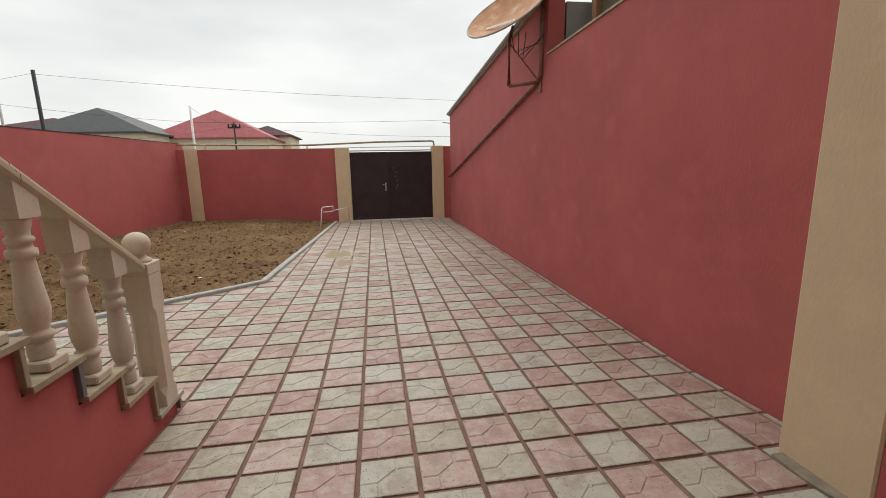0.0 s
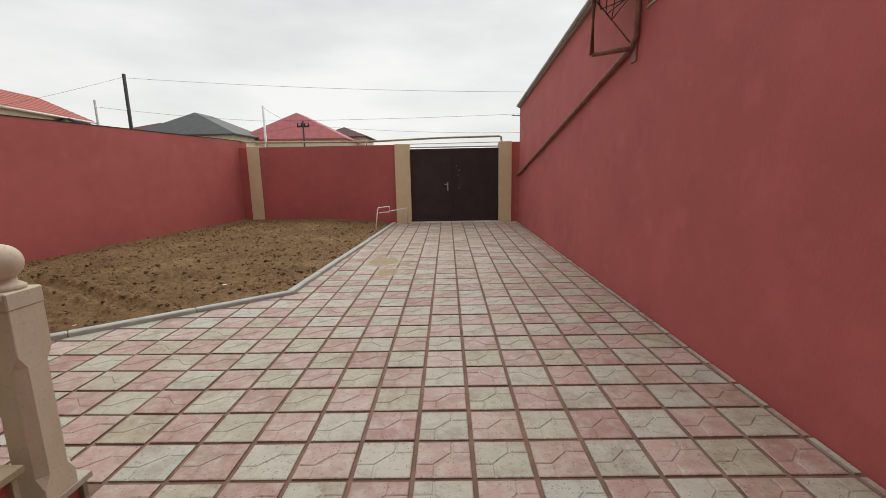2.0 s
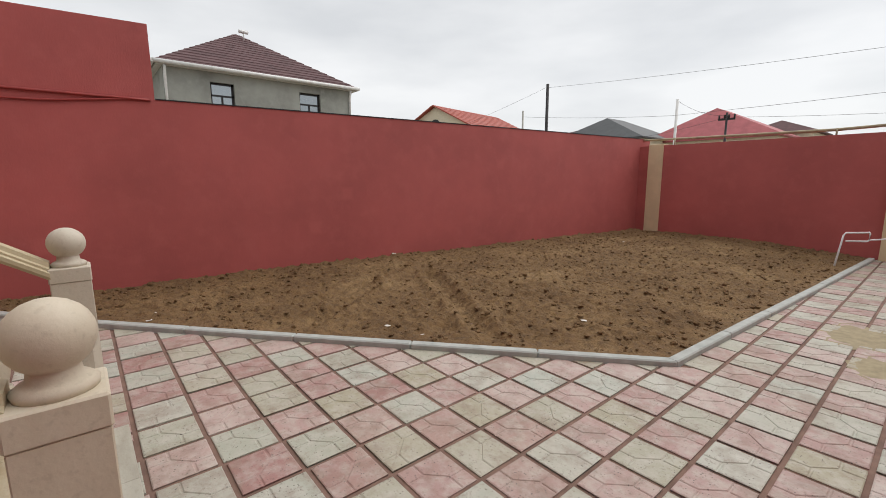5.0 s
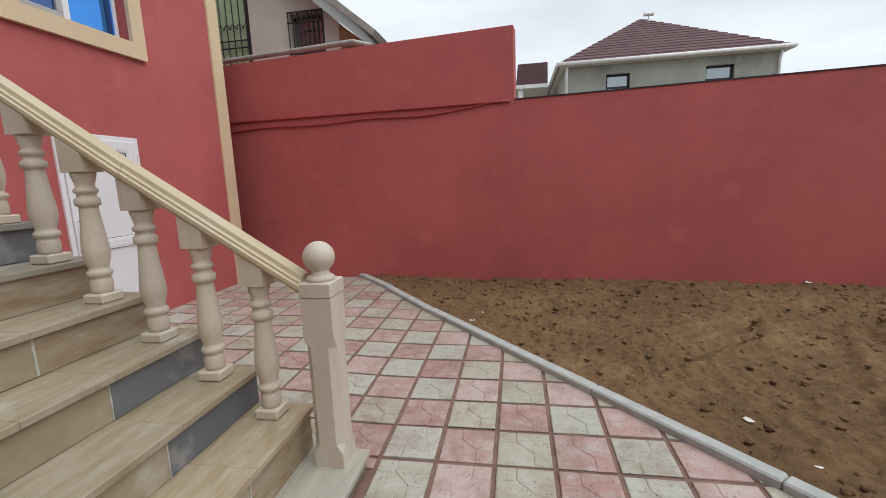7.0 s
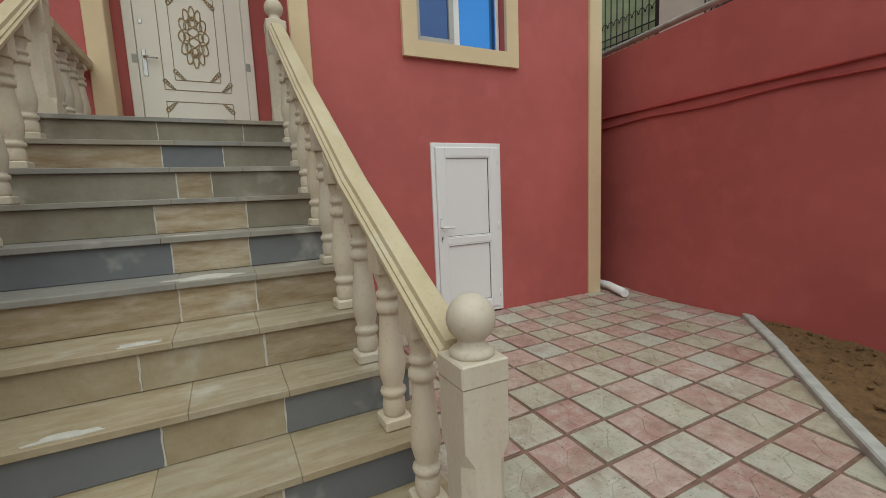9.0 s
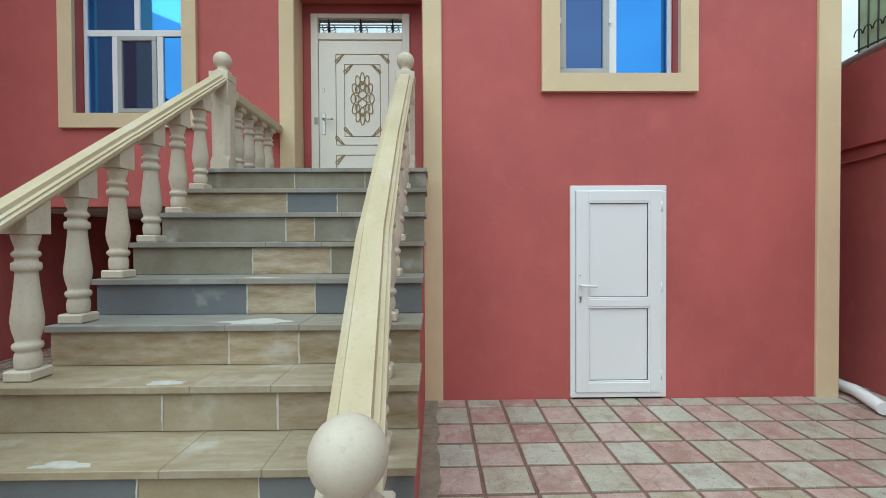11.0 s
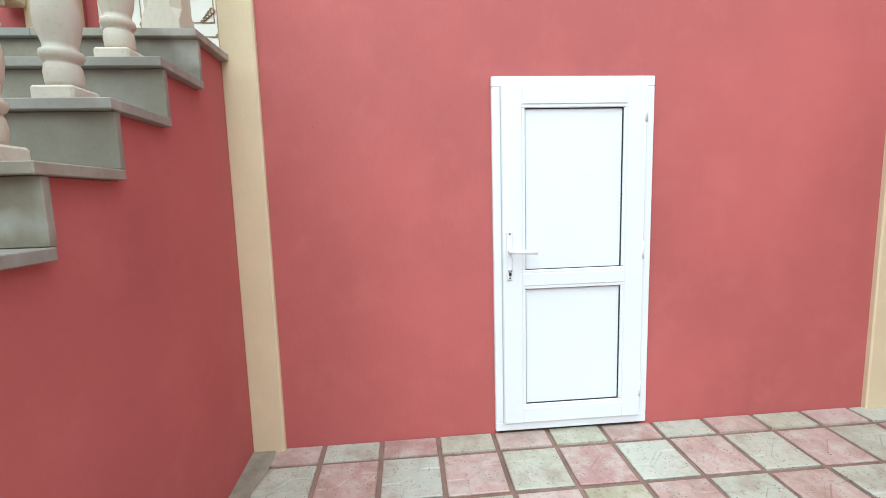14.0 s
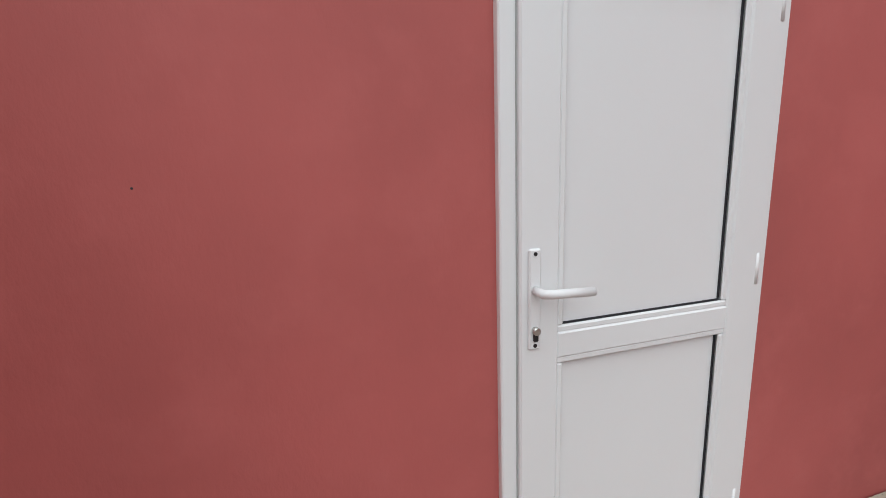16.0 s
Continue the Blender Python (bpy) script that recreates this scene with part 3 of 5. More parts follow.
def lower_door():
    x0, x1, z0, z1 = -5.333, -4.493, 0.004, 1.848
    e = empty("door_1", (x0 + x1) / 2, 0.0, z0)
    inv = e.matrix_basis.inverted()
    bm = bmesh.new()
    rails(bm, x0, x1, z0, z1, -0.05, 0.022, 0.05)
    part("frame", mesh_of(bm, "frame", WHITE_PVC), e, inv)
    a, b, c, d = x0 + 0.044, x1 - 0.044, z0 + 0.046, z1 - 0.046
    bm = bmesh.new()
    W = 0.105
    add_box(bm, (a, -0.02, c), (a + W, 0.038, d), 0.005)
    add_box(bm, (b - W, -0.02, c), (b, 0.038, d), 0.005)
    add_box(bm, (a + W - 0.003, -0.02, c), (b - W + 0.003, 0.0375, c + 0.088), 0.005)
    add_box(bm, (a + W - 0.003, -0.02, d - 0.092), (b - W + 0.003, 0.0375, d), 0.005)
    add_box(bm, (a + W - 0.003, -0.02, 0.797), (b - W + 0.003, 0.0375, 0.866), 0.005)
    part("stile", mesh_of(bm, "stile", WHITE_PVC), e, inv)
    for z2, z3 in ((c + 0.088, 0.797), (0.866, d - 0.092)):
        bm = bmesh.new()
        add_box(bm, (a + W - 0.01, -0.012, z2 - 0.01), (b - W + 0.01, 0.018, z3 + 0.01))
        part("panel", mesh_of(bm, "panel", WHITE_PVC), e, inv)
        bm = bmesh.new()
        rails(bm, a + W + 0.0155, b - W - 0.0155, z2 + 0.0155, z3 - 0.0155, 0.0185, 0.0225, 0.003)
        part("seal", mesh_of(bm, "seal", DARK_SEAL), e, inv, "thin dark glazing seal")
        bm = bmesh.new()
        rails(bm, a + W - 0.002, b - W + 0.002, z2 - 0.002, z3 + 0.002, 0.024, 0.034, 0.018)
        part("bead", mesh_of(bm, "bead", WHITE_PVC), e, inv)
    bm = bmesh.new()
    for xs in (x0 + 0.0405, x1 - 0.0425):
        add_box(bm, (xs, 0.0222, c), (xs + 0.002, 0.0245, d))
    part("seam", mesh_of(bm, "seam", GREY_TRIM), e, inv)
    bm = bmesh.new()
    hx = -4.572
    add_box(bm, (hx - 0.016, 0.0382, 0.835), (hx + 0.016, 0.047, 1.085), 0.004)
    add_tube(bm, [(hx, 0.045, 0.985), (hx, 0.085, 0.985), (hx - 0.02, 0.093, 0.985), (hx - 0.13, 0.093, 0.98)], 0.011, 10)
    part("handle", mesh_of(bm, "handle", WHITE_PVC), e, inv, "white lever handle on a long plate")
    bm = bmesh.new()
    add_lathe(bm, [(0.010, 0), (0.010, 0.012), (0.006, 0.013)], 12)
    me = mesh_of(bm, "cylinder", STEEL)
    part("keyhole", me, e, inv @ pose(hx, 0.046, 0.885, -90), "steel lock cylinder")
    bm = bmesh.new()
    add_box(bm, (hx - 0.006, 0.046, 0.858), (hx + 0.006, 0.055, 0.88), 0.002)
    add_tube(bm, [(hx, 0.047, 1.073), (hx, 0.0485, 1.073)], 0.005)
    add_tube(bm, [(hx, 0.047, 0.846), (hx, 0.0485, 0.846)], 0.005)
    part("screw", mesh_of(bm, "screw", IRON), e, inv)
    for z in (0.16, 0.92, 1.62):
        bm = bmesh.new()
        add_tube(bm, [(x0 + 0.05, 0.032, z), (x0 + 0.05, 0.032, z + 0.09)], 0.009, 8)
        part("hinge", mesh_of(bm, "hinge", WHITE_PVC), e, inv)
    tagged(e, "closed white plastic door with two panels", "door", kind="structure")


lower_door()


def entrance_door():
    """Carved white door with gilded grooves and a barred light above it."""
    x0, x1, z0, z1, y = -3.03, -1.885, TOP + 0.004, 4.02, -1.33
    e = empty("door_2", (x0 + x1) / 2, y, z0)
    inv = e.matrix_basis.inverted()
    bm = bmesh.new()
    add_box(bm, (x0, y - 0.1, z0), (x0 + 0.085, y + 0.03, z1), 0.005)
    add_box(bm, (x1 - 0.085, y - 0.1, z0), (x1, y + 0.03, z1), 0.005)
    add_box(bm, (x0 + 0.086, y - 0.1, z1 - 0.05), (x1 - 0.086, y + 0.029, z1), 0.005)
    add_box(bm, (x0 + 0.086, y - 0.1, 3.72), (x1 - 0.086, y + 0.029, 3.80), 0.005)
    part("frame", mesh_of(bm, "frame", WHITE_DOOR), e, inv)
    bm = bmesh.new()
    a, b, c, d = x0 + 0.088, x1 - 0.088, z0 + 0.01, 3.718
    add_box(bm, (a, y - 0.08, c), (b, y + 0.012, d), 0.004)
    part("leaf", mesh_of(bm, "leaf", WHITE_DOOR), e, inv)
    bm = bmesh.new()
    xm = (a + b) / 2 - 0.02
    for w, p, q in ((0.62, 2.50, 3.56), (0.42, 2.60, 3.44), (0.62, z0 + 0.07, 2.39)):
        rails(bm, xm - w / 2, xm + w / 2, p, q, y + 0.0122, y + 0.018, 0.007)
        # carved corners
        for sx in (-1, 1):
            for sz, zc in ((1, p), (-1, q)):
                cx = xm + sx * w / 2
                for k in range(5):
                    t = k / 4
                    r = 0.055 * (1 - t * 0.55)
                    add_tube(bm, [(cx - sx * (0.012 + 0.075 * t + r * 0.35 * math.cos(u)), y + 0.018, zc + sz * (0.012 + 0.075 * (1 - t) + r * 0.35 * math.sin(u))) for u in [j * math.pi / 4 for j in range(8)]], 0.005, 5, 0, True)
    zc = 3.04
    # interlaced medallion
    for ph in (0, math.pi):
        pts = []
        for j in range(80):
            u = 2 * math.pi * j / 80
            r = 1 + 0.30 * math.cos(6 * u + ph)
            pts.append((xm + 0.105 * r * math.sin(u), y + 0.018, zc + 0.235 * r * math.cos(u)))
        add_tube(bm, pts, 0.0065, 5, 0, True)
    for s in (-1, 1):
        pts = [(xm + s * 0.05 * math.sin(4 * math.pi * j / 48), y + 0.018, zc + 0.2 * (2 * j / 48 - 1)) for j in range(49)]
        add_tube(bm, pts, 0.006, 5)
    for sx, sz in ((-1, 0), (1, 0), (0, 1), (0, -1), (-0.9, 0.75), (0.9, 0.75), (-0.9, -0.75), (0.9, -0.75)):
        cx, cz = xm + 0.065 * sx, zc + 0.14 * sz
        add_tube(bm, [(cx + 0.024 * math.cos(u), y + 0.018, cz + 0.04 * math.sin(u)) for u in [k * math.pi / 8 for k in range(16)]], 0.005, 5, 0, True)
    add_box(bm, (xm - 0.14, y + 0.0122, 2.155), (xm + 0.14, y + 0.020, 2.185), 0.003)
    part("ornament", mesh_of(bm, "ornament", GOLD), e, inv, "gilded carved grooves and medallion")
    bm = bmesh.new()
    hx = x1 - 0.14
    add_box(bm, (hx - 0.02, y + 0.0125, 2.62), (hx + 0.02, y + 0.022, 2.88), 0.004)
    add_tube(bm, [(hx, y + 0.02, 2.80), (hx, y + 0.06, 2.80), (hx - 0.12, y + 0.065, 2.79)], 0.01)
    add_box(bm, (hx - 0.015, y + 0.0125, 3.12), (hx + 0.015, y + 0.02, 3.16), 0.003)
    part("handle", mesh_of(bm, "handle", STEEL), e, inv, "steel lever handle")
    for x, z in ((x0 + 0.06, 2.78), (x1 - 0.06, 2.78)):
        bm = bmesh.new()
        add_box(bm, (x - 0.022, y + 0.0305, z - 0.04), (x + 0.022, y + 0.036, z + 0.04), 0.002)
        part("plate", mesh_of(bm, "plate", PIPE_GREY), e, inv)
    pane(e, inv, x0 + 0.086, x1 - 0.086, 3.80, z1 - 0.05, y - 0.03, CLEAR_GLASS)
    bm = bmesh.new()
    for k in range(3):
        x = x0 + 0.2 + k * (x1 - x0 - 0.4) / 2
        add_tube(bm, [(x, y, 3.80), (x, y, z1 - 0.05)], 0.006, 6)
        for s in (-1, 1):
            add_tube(bm, [(x + s * (0.04 + 0.035 * math.cos(u)), y, 3.865 + 0.035 * math.sin(u)) for u in [j * math.pi / 6 for j in range(12)]], 0.005, 5, 0, True)
    add_tube(bm, [(x0 + 0.09, y, 3.90), (x1 - 0.09, y, 3.90)], 0.006, 6)
    part("grille", mesh_of(bm, "grille", IRON), e, inv, "black wrought iron scroll grille")
    tagged(e, "closed white front door with gilded carving", "door", kind="structure")


entrance_door()


# ---- stair ----
def stair():
    e = empty("stair", (STX0 + STX1) / 2, 1.6, -0.15)
    inv = e.matrix_basis.inverted()
    bm = bmesh.new()
    poly = [(-1.32, -0.4), (step(1)[0] - 0.05, -0.4)]
    for n in range(1, 12):
        y, z = step(n)
        poly += [(y - 0.05, z - 0.032), (y - NRUN - 0.05 if n < 11 else -1.32, z - 0.032)]
    add_prism(bm, poly, "x", STX0 + 0.035, STX1 - 0.035)
    part("body", mesh_of(bm, "stair_body", RED), e, inv, "red plastered stair flank")
    rr = random.Random(11)
    wide = STX1 - STX0
    for n in range(1, 12):
        y, z = step(n)
        m = PALE_STONE if n == 1 else TREAD_STONE if n < 6 else UPPER_STONE
        back = y - NRUN - 0.035 if n < 11 else -1.32
        first = 0.48 + rr.uniform(-0.06, 0.03)
        cuts = [STX1 - wide * f for f in (0, first, 0.68 + rr.uniform(-0.03, 0.03), 1)]
        for b, a in zip(cuts, cuts[1:]):
            bm = bmesh.new()
            add_box(bm, (a + 0.0004, back, z - 0.030), (b - 0.0004, y, z + rr.uniform(-0.001, 0.001)), 0.0025)
            part("tread", mesh_of(bm, "tread", m), e, inv)
        z_low = step(n - 1)[1] if n > 1 else ground(y, STX0) - 0.02
        splits, kinds = RISERS[n - 1]
        cuts = [STX1 - 0.008 - (wide - 0.016) * f for f in (0, *splits, 1)]
        for b, a, kind in zip(cuts, cuts[1:], kinds):
            bm = bmesh.new()
            add_box(bm, (a + 0.001, y - 0.05, z_low + 0.002), (b - 0.001, y - 0.026 + rr.uniform(-0.0015, 0.0015), z - 0.031), 0.002)
            part("riser", mesh_of(bm, "riser", STONES[kind]), e, inv)
        # cement squeezed out of the riser joints
        for x in cuts[1:-1]:
            bm = bmesh.new()
            zz = [z_low + 0.004 + (z - 0.036 - z_low) * k / 6 for k in range(7)]
            side = [(x - rr.uniform(0.001, 0.005), q) for q in zz] + [(x + rr.uniform(0.001, 0.006), q) for q in zz[::-1]]
            add_prism(bm, side, "y", y - 0.03, y - 0.0235)
            part("joint", mesh_of(bm, "joint", SMEAR), e, inv)
    for n, f, dx, dy, seed in ((4, 0.30, 0.13, 0.030, 3), (5, 0.40, 0.11, 0.030, 4), (6, 0.55, 0.20, 0.075, 5), (7, 0.50, 0.10, 0.035, 6), (7, 0.83, 0.08, 0.03, 7), (8, 0.47, 0.07, 0.03, 8), (9, 0.62, 0.07, 0.03, 9)):
        y, z = step(n)
        cx = STX1 - wide * f
        bm = bmesh.new()
        ring = []
        for k in range(28):
            u = 2 * math.pi * k / 28
            q = 0.8 + 0.55 * noise.noise((math.cos(u) * 1.7 + seed, math.sin(u) * 1.7, seed))
            ring.append((cx + dx * q * math.cos(u), min(y - 0.006, y - 0.012 - dy + dy * q * math.sin(u))))
        add_prism(bm, ring, "z", z - 0.004, z + 0.0022)
        part("smear", mesh_of(bm, "smear", SMEAR), e, inv, "dried white cement smear")
    tagged(e, "straight stair of sandstone treads with red flanks", "stair", kind="structure")


stair()
RAILX = (-3.085, -1.592)


def under(y):
    """Underside of the sloping handrail."""
    return 0.822 + 0.6845 * (2.9 - y)


def ease(x, y):
    """The outer rail leans out a little towards its lower newel."""
    return x - 0.075 * unit((y - 1.9) / 1.0) if x < -3 else x


def baluster_y(n):
    """The lower balusters stand further back on their treads than the upper ones."""
    return 2.67 - 0.2625 * (n - 2) if n < 7 else step(n)[0] - 0.095


def square_band(bm, w, z0, z1, x=0, y=0, bevel=0.006):
    add_box(bm, (x - w / 2, y - w / 2, z0), (x + w / 2, y + w / 2, z1), bevel)


BAL_H = 0.60


def baluster_mesh(h, cap_h=0.115, rake=0.6845):
    bm = bmesh.new()
    square_band(bm, 0.116, 0, 0.045, bevel=0.007)
    s = h - 0.05
    prof = [(0.052, 0.045), (0.056, 0.06), (0.058, 0.09), (0.054, 0.112), (0.048, 0.122), (0.06, 0.130), (0.066, 0.142), (0.062, 0.155), (0.05, 0.162), (0.052, 0.175),
            (0.064, 0.215), (0.069, 0.25), (0.067, 0.28), (0.060, 0.33), (0.052, 0.40), (0.047, 0.455), (0.046, 0.468), (0.060, 0.472), (0.063, 0.485), (0.061, 0.505), (0.048, 0.510), (0.046, 0.528),
            (0.057, 0.533), (0.060, 0.543), (0.056, 0.553), (0.046, 0.558), (0.047, 0.575), (0.056, 0.600), (0.062, 0.622), (0.058, 0.632)]
    f = (s + 0.002) / 0.582
    add_lathe(bm, [(r * 0.81, 0.05 + (z - 0.05) * f) for r, z in prof], 20)
    # head block with a raked top under the rail
    top = h + cap_h
    w = 0.056
    k = rake * w
    b0 = [bm.verts.new(p) for p in ((-w, -w, h), (w, -w, h), (w, w, h), (-w, w, h))]
    t0 = [bm.verts.new(p) for p in ((-w, -w, top + k), (w, -w, top + k), (w, w, top - k), (-w, w, top - k))]
    bm.faces.new(b0[::-1])
    bm.faces.new(t0)
    for i in range(4):
        bm.faces.new((b0[i], b0[(i + 1) % 4], t0[(i + 1) % 4], t0[i]))
    return mesh_of(bm, "baluster", LIMESTONE)


def balustrade():
    me = baluster_mesh(BAL_H)
    for x in RAILX:
        e = empty("stair_balustrade", x, 2.9, step(1)[1])
        inv = e.matrix_basis.inverted()
        for n in range(2, 11):
            y, z = step(n)
            yc = baluster_y(n)
            ob = part("baluster", me, e, inv @ pose(ease(x, yc), yc, z + 0.0005) @ Matrix.Diagonal((1, 1, (under(yc) - z + 0.004) / (BAL_H + 0.115), 1)))
        # rail: moulded section swept up the slope
        sec = [(-0.075, 0.0), (0.075, 0.0), (0.085, 0.018), (0.085, 0.040), (0.070, 0.048), (0.070, 0.060), (0.052, 0.068), (0.046, 0.092), (-0.046, 0.092), (-0.052, 0.068), (-0.070, 0.060), (-0.070, 0.048), (-0.085, 0.040), (-0.085, 0.018)]
        ys = [2.90, 2.12, 1.28, 0.22]
        for a, b in zip(ys, ys[1:]):
            bm = bmesh.new()
            lo = [bm.verts.new((ease(x, a) + u * 0.79, a - 0.002, under(a) + v * 0.86)) for u, v in sec]
            hi = [bm.verts.new((ease(x, b) + u * 0.79, b + 0.002, under(b) + v * 0.86)) for u, v in sec]
            bm.faces.new(lo[::-1])
            bm.faces.new(hi)
            for i in range(len(sec)):
                j = (i + 1) % len(sec)
                bm.faces.new((lo[i], lo[j], hi[j], hi[i]))
            part("handrail", mesh_of(bm, "handrail", RAIL_STONE), e, inv, "cream moulded stone handrail")
        for yc, z0, ztop in ((2.965, step(1)[1], 0.872), (0.17, TOP, 2.745)):
            part("newel", newel_mesh(ztop - z0), e, inv @ pose(x - (0.09 if x < -3 and yc > 1 else 0.0), yc, z0 + 0.0005))
        tagged(e, "carved pale limestone balustrade with ball-topped newels", "balustrade", "balustrades of the stair")
    # level return along the landing to the entrance band
    x = RAILX[1]
    e = empty("landing_balustrade", x, -0.4, TOP)
    inv = e.matrix_basis.inverted()
    flat = baluster_mesh(0.56, 0.06, 0.0)
    for k in range(4):
        part("baluster", flat, e, inv @ pose(x, -0.08 - k * 0.23, TOP + 0.0005))
    bm = bmesh.new()
    add_box(bm, (x - 0.08, -0.965, TOP + 0.60), (x + 0.08, 0.09, TOP + 0.69), 0.015)
    part("handrail", mesh_of(bm, "handrail", RAIL_STONE), e, inv)
    tagged(e, "short level limestone balustrade beside the landing", "balustrade", "balustrades of the stair")


def newel_mesh(h):
    """Square post with sunk chamfered corners, neck and ball."""
    bm = bmesh.new()
    w = 0.074
    levels = [(0.0, 0.0), (0.07, 0.0), (0.12, 0.032), (0.66 * h, 0.032), (0.66 * h + 0.05, 0.0), (h - 0.07, 0.0)]
    rings = []
    for z, c in levels:
        c = max(c, 0.003)
        pts = [(w - c, -w), (w, -w + c), (w, w - c), (w - c, w), (-w + c, w), (-w, w - c), (-w, -w + c), (-w + c, -w)]
        rings.append([bm.verts.new((px, py, z)) for px, py in pts])
    for a, b in zip(rings, rings[1:]):
        for k in range(8):
            bm.faces.new((a[k], a[(k + 1) % 8], b[(k + 1) % 8], b[k]))
    bm.faces.new(rings[0][::-1])
    bm.faces.new(rings[-1])
    square_band(bm, 0.154, h - 0.0695, h, bevel=0.005)
    R = 0.072
    prof = [(0.064, h - 0.002), (0.067, h + 0.012), (0.056, h + 0.022), (0.043, h + 0.028), (0.041, h + 0.045)]
    zc = h + 0.045 + R * 0.86
    for k in range(11):
        u = -0.99 + (k / 10) * (math.pi / 2 + 0.99)
        prof.append((max(R * math.cos(u), 0.002), zc + R * math.sin(u)))
    add_lathe(bm, prof, 28)
    return mesh_of(bm, "newel", LIMESTONE)


balustrade()


# ---- the dug earth and its kerb ----
def inside_earth(x, y):
    d1, d2 = K1 - K0, K2 - K1
    s1 = d1.x * (y - K0.y) - d1.y * (x - K0.x)
    s2 = d2.x * (y - K1.y) - d2.y * (x - K1.x)
    return s1 > 0 and s2 > 0


def earth():
    nx, ny = 210, 410
    x0, x1, y0, y1 = -7.45, -1.2, 1.3, 13.7
    bm = bmesh.new()
    grid = {}
    for i in range(nx + 1):
        for j in range(ny + 1):
            x, y = x0 + (x1 - x0) * i / nx, y0 + (y1 - y0) * j / ny
            d1, d2 = (K1 - K0).normalized(), (K2 - K1).normalized()
            s1 = d1.x * (y - K0.y) - d1.y * (x - K0.x)
            s2 = d2.x * (y - K1.y) - d2.y * (x - K1.x)
            s = min(s1, s2)
            if s < 0.06:
                continue
            wallx = LW0.x + dl.x / dl.y * y
            if x < wallx - 0.1:
                continue
            rise = min(max(s, 0) / 2.2, 1.0)
            z = ground(y, x) + 0.012 + 0.125 * rise - 0.05 * unit((-x - 1.5) / 5.5) * rise + 0.02 * noise.noise((x * 0.9, y * 0.9, 0)) * rise
            rough = 0.1 + 0.9 * min(max(s, 0) / 0.45, 1)
            z += rough * (0.026 * noise.noise((x * 3.1, y * 3.1, 4)) + 0.045 * abs(noise.noise((x * 6.3, y * 6.3, 7))) + 0.048 * abs(noise.noise((x * 14, y * 14, 2))) + 0.030 * noise.noise((x * 26, y * 26, 9)) - 0.024)
            # two barrow tracks, pressed smooth
            for (ax, ay), (bx, by) in (((-4.45, 4.3), (-5.6, 6.6)), ((-4.3, 4.6), (-4.95, 5.6)), ((-4.9, 6.5), (-2.9, 5.57))):
                ux, uy = bx - ax, by - ay
                t = max(0, min(1, ((x - ax) * ux + (y - ay) * uy) / (ux * ux + uy * uy)))
                dd = math.hypot(x - ax - t * ux, y - ay - t * uy)
                z += unit(s / 0.6) * (0.05 * math.exp(-((dd - 0.16) / 0.06) ** 2) - 0.03 * math.exp(-(dd / 0.09) ** 2))
            grid[i, j] = bm.verts.new((x, y, z))
    for i in range(nx):
        for j in range(ny):
            q = [grid.get(k) for k in ((i, j), (i + 1, j), (i + 1, j + 1), (i, j + 1))]
            if all(q):
                f = bm.faces.new(q)
                f.smooth = True
    ob = new("ground_earth", mesh_of(bm, "earth", EARTH, smooth=True))
    tagged(ob, "bed of freshly dug brown earth with clods", "earth", kind="structure")
    rr = random.Random(3)
    bm = bmesh.new()
    k = 0
    while k < 12000:
        x, y = rr.uniform(-7.2, -1.4), rr.uniform(1.8, 13.4)
        if not inside_earth(x + 0.1, y - 0.1) or x < LW0.x + dl.x / dl.y * y + 0.05:
            continue
        i, j = round((x - x0) / (x1 - x0) * nx), round((y - y0) / (y1 - y0) * ny)
        z = ground_z(ob, i, j, x0, x1, y0, y1, nx, ny, grid_z)
        r = 0.005 + 0.028 * rr.random() ** 6
        tmp = bmesh.new()
        bmesh.ops.create_icosphere(tmp, subdivisions=1, radius=r)
        for v in tmp.verts:
            v.co *= 1 + rr.uniform(-0.3, 0.3)
            v.co.z *= 0.7
            v.co += Vector((x, y, z + r * 0.15))
        join(bm, tmp)
        k += 1
    tagged(new("earth_clods", mesh_of(bm, "clods", EARTH)), "loose clods lying on the dug earth", "clods", kind="stuff")


grid_z = {}


def ground_z(ob, i, j, x0, x1, y0, y1, nx, ny, store):
    if not store:
        for v in ob.data.vertices:
            store[round((v.co.x - x0) / (x1 - x0) * nx), round((v.co.y - y0) / (y1 - y0) * ny)] = v.co.z
    return store.get((i, j), -0.1)


earth()


def litter():
    rr = random.Random(8)
    for x, y in ((-6.70, 6.12), (-6.4, 6.9), (-5.35, 3.42), (-3.8, 5.1), (-3.43, 5.22), (-2.7, 6.6), (-5.9, 9.8), (-4.7, 11.2), (-5.6, 3.5)):
        z = grid_z.get((round((x + 7.45) / 6.25 * 210), round((y - 1.3) / 12.4 * 410)), -0.05)
        tmp = bmesh.new()
        bmesh.ops.create_grid(tmp, x_segments=3, y_segments=2, size=0.5)
        s = 0.05 if y == 6.12 else rr.uniform(0.012, 0.03)
        for v in tmp.verts:
            v.co = Vector((v.co.x * s * 2.2, v.co.y * s, rr.uniform(0, s * 0.5)))
        bmesh.ops.solidify(tmp, geom=tmp.faces[:], thickness=0.002)
        ob = new("paper_scrap", mesh_of(tmp, "scrap", LITTER))
        ob.matrix_basis = pose(x, y, z + 0.006, 0, 0, rr.uniform(0, 180))
        tagged(ob, "crumpled white scrap lying on the earth", "litter", "scraps on the earth")


litter()


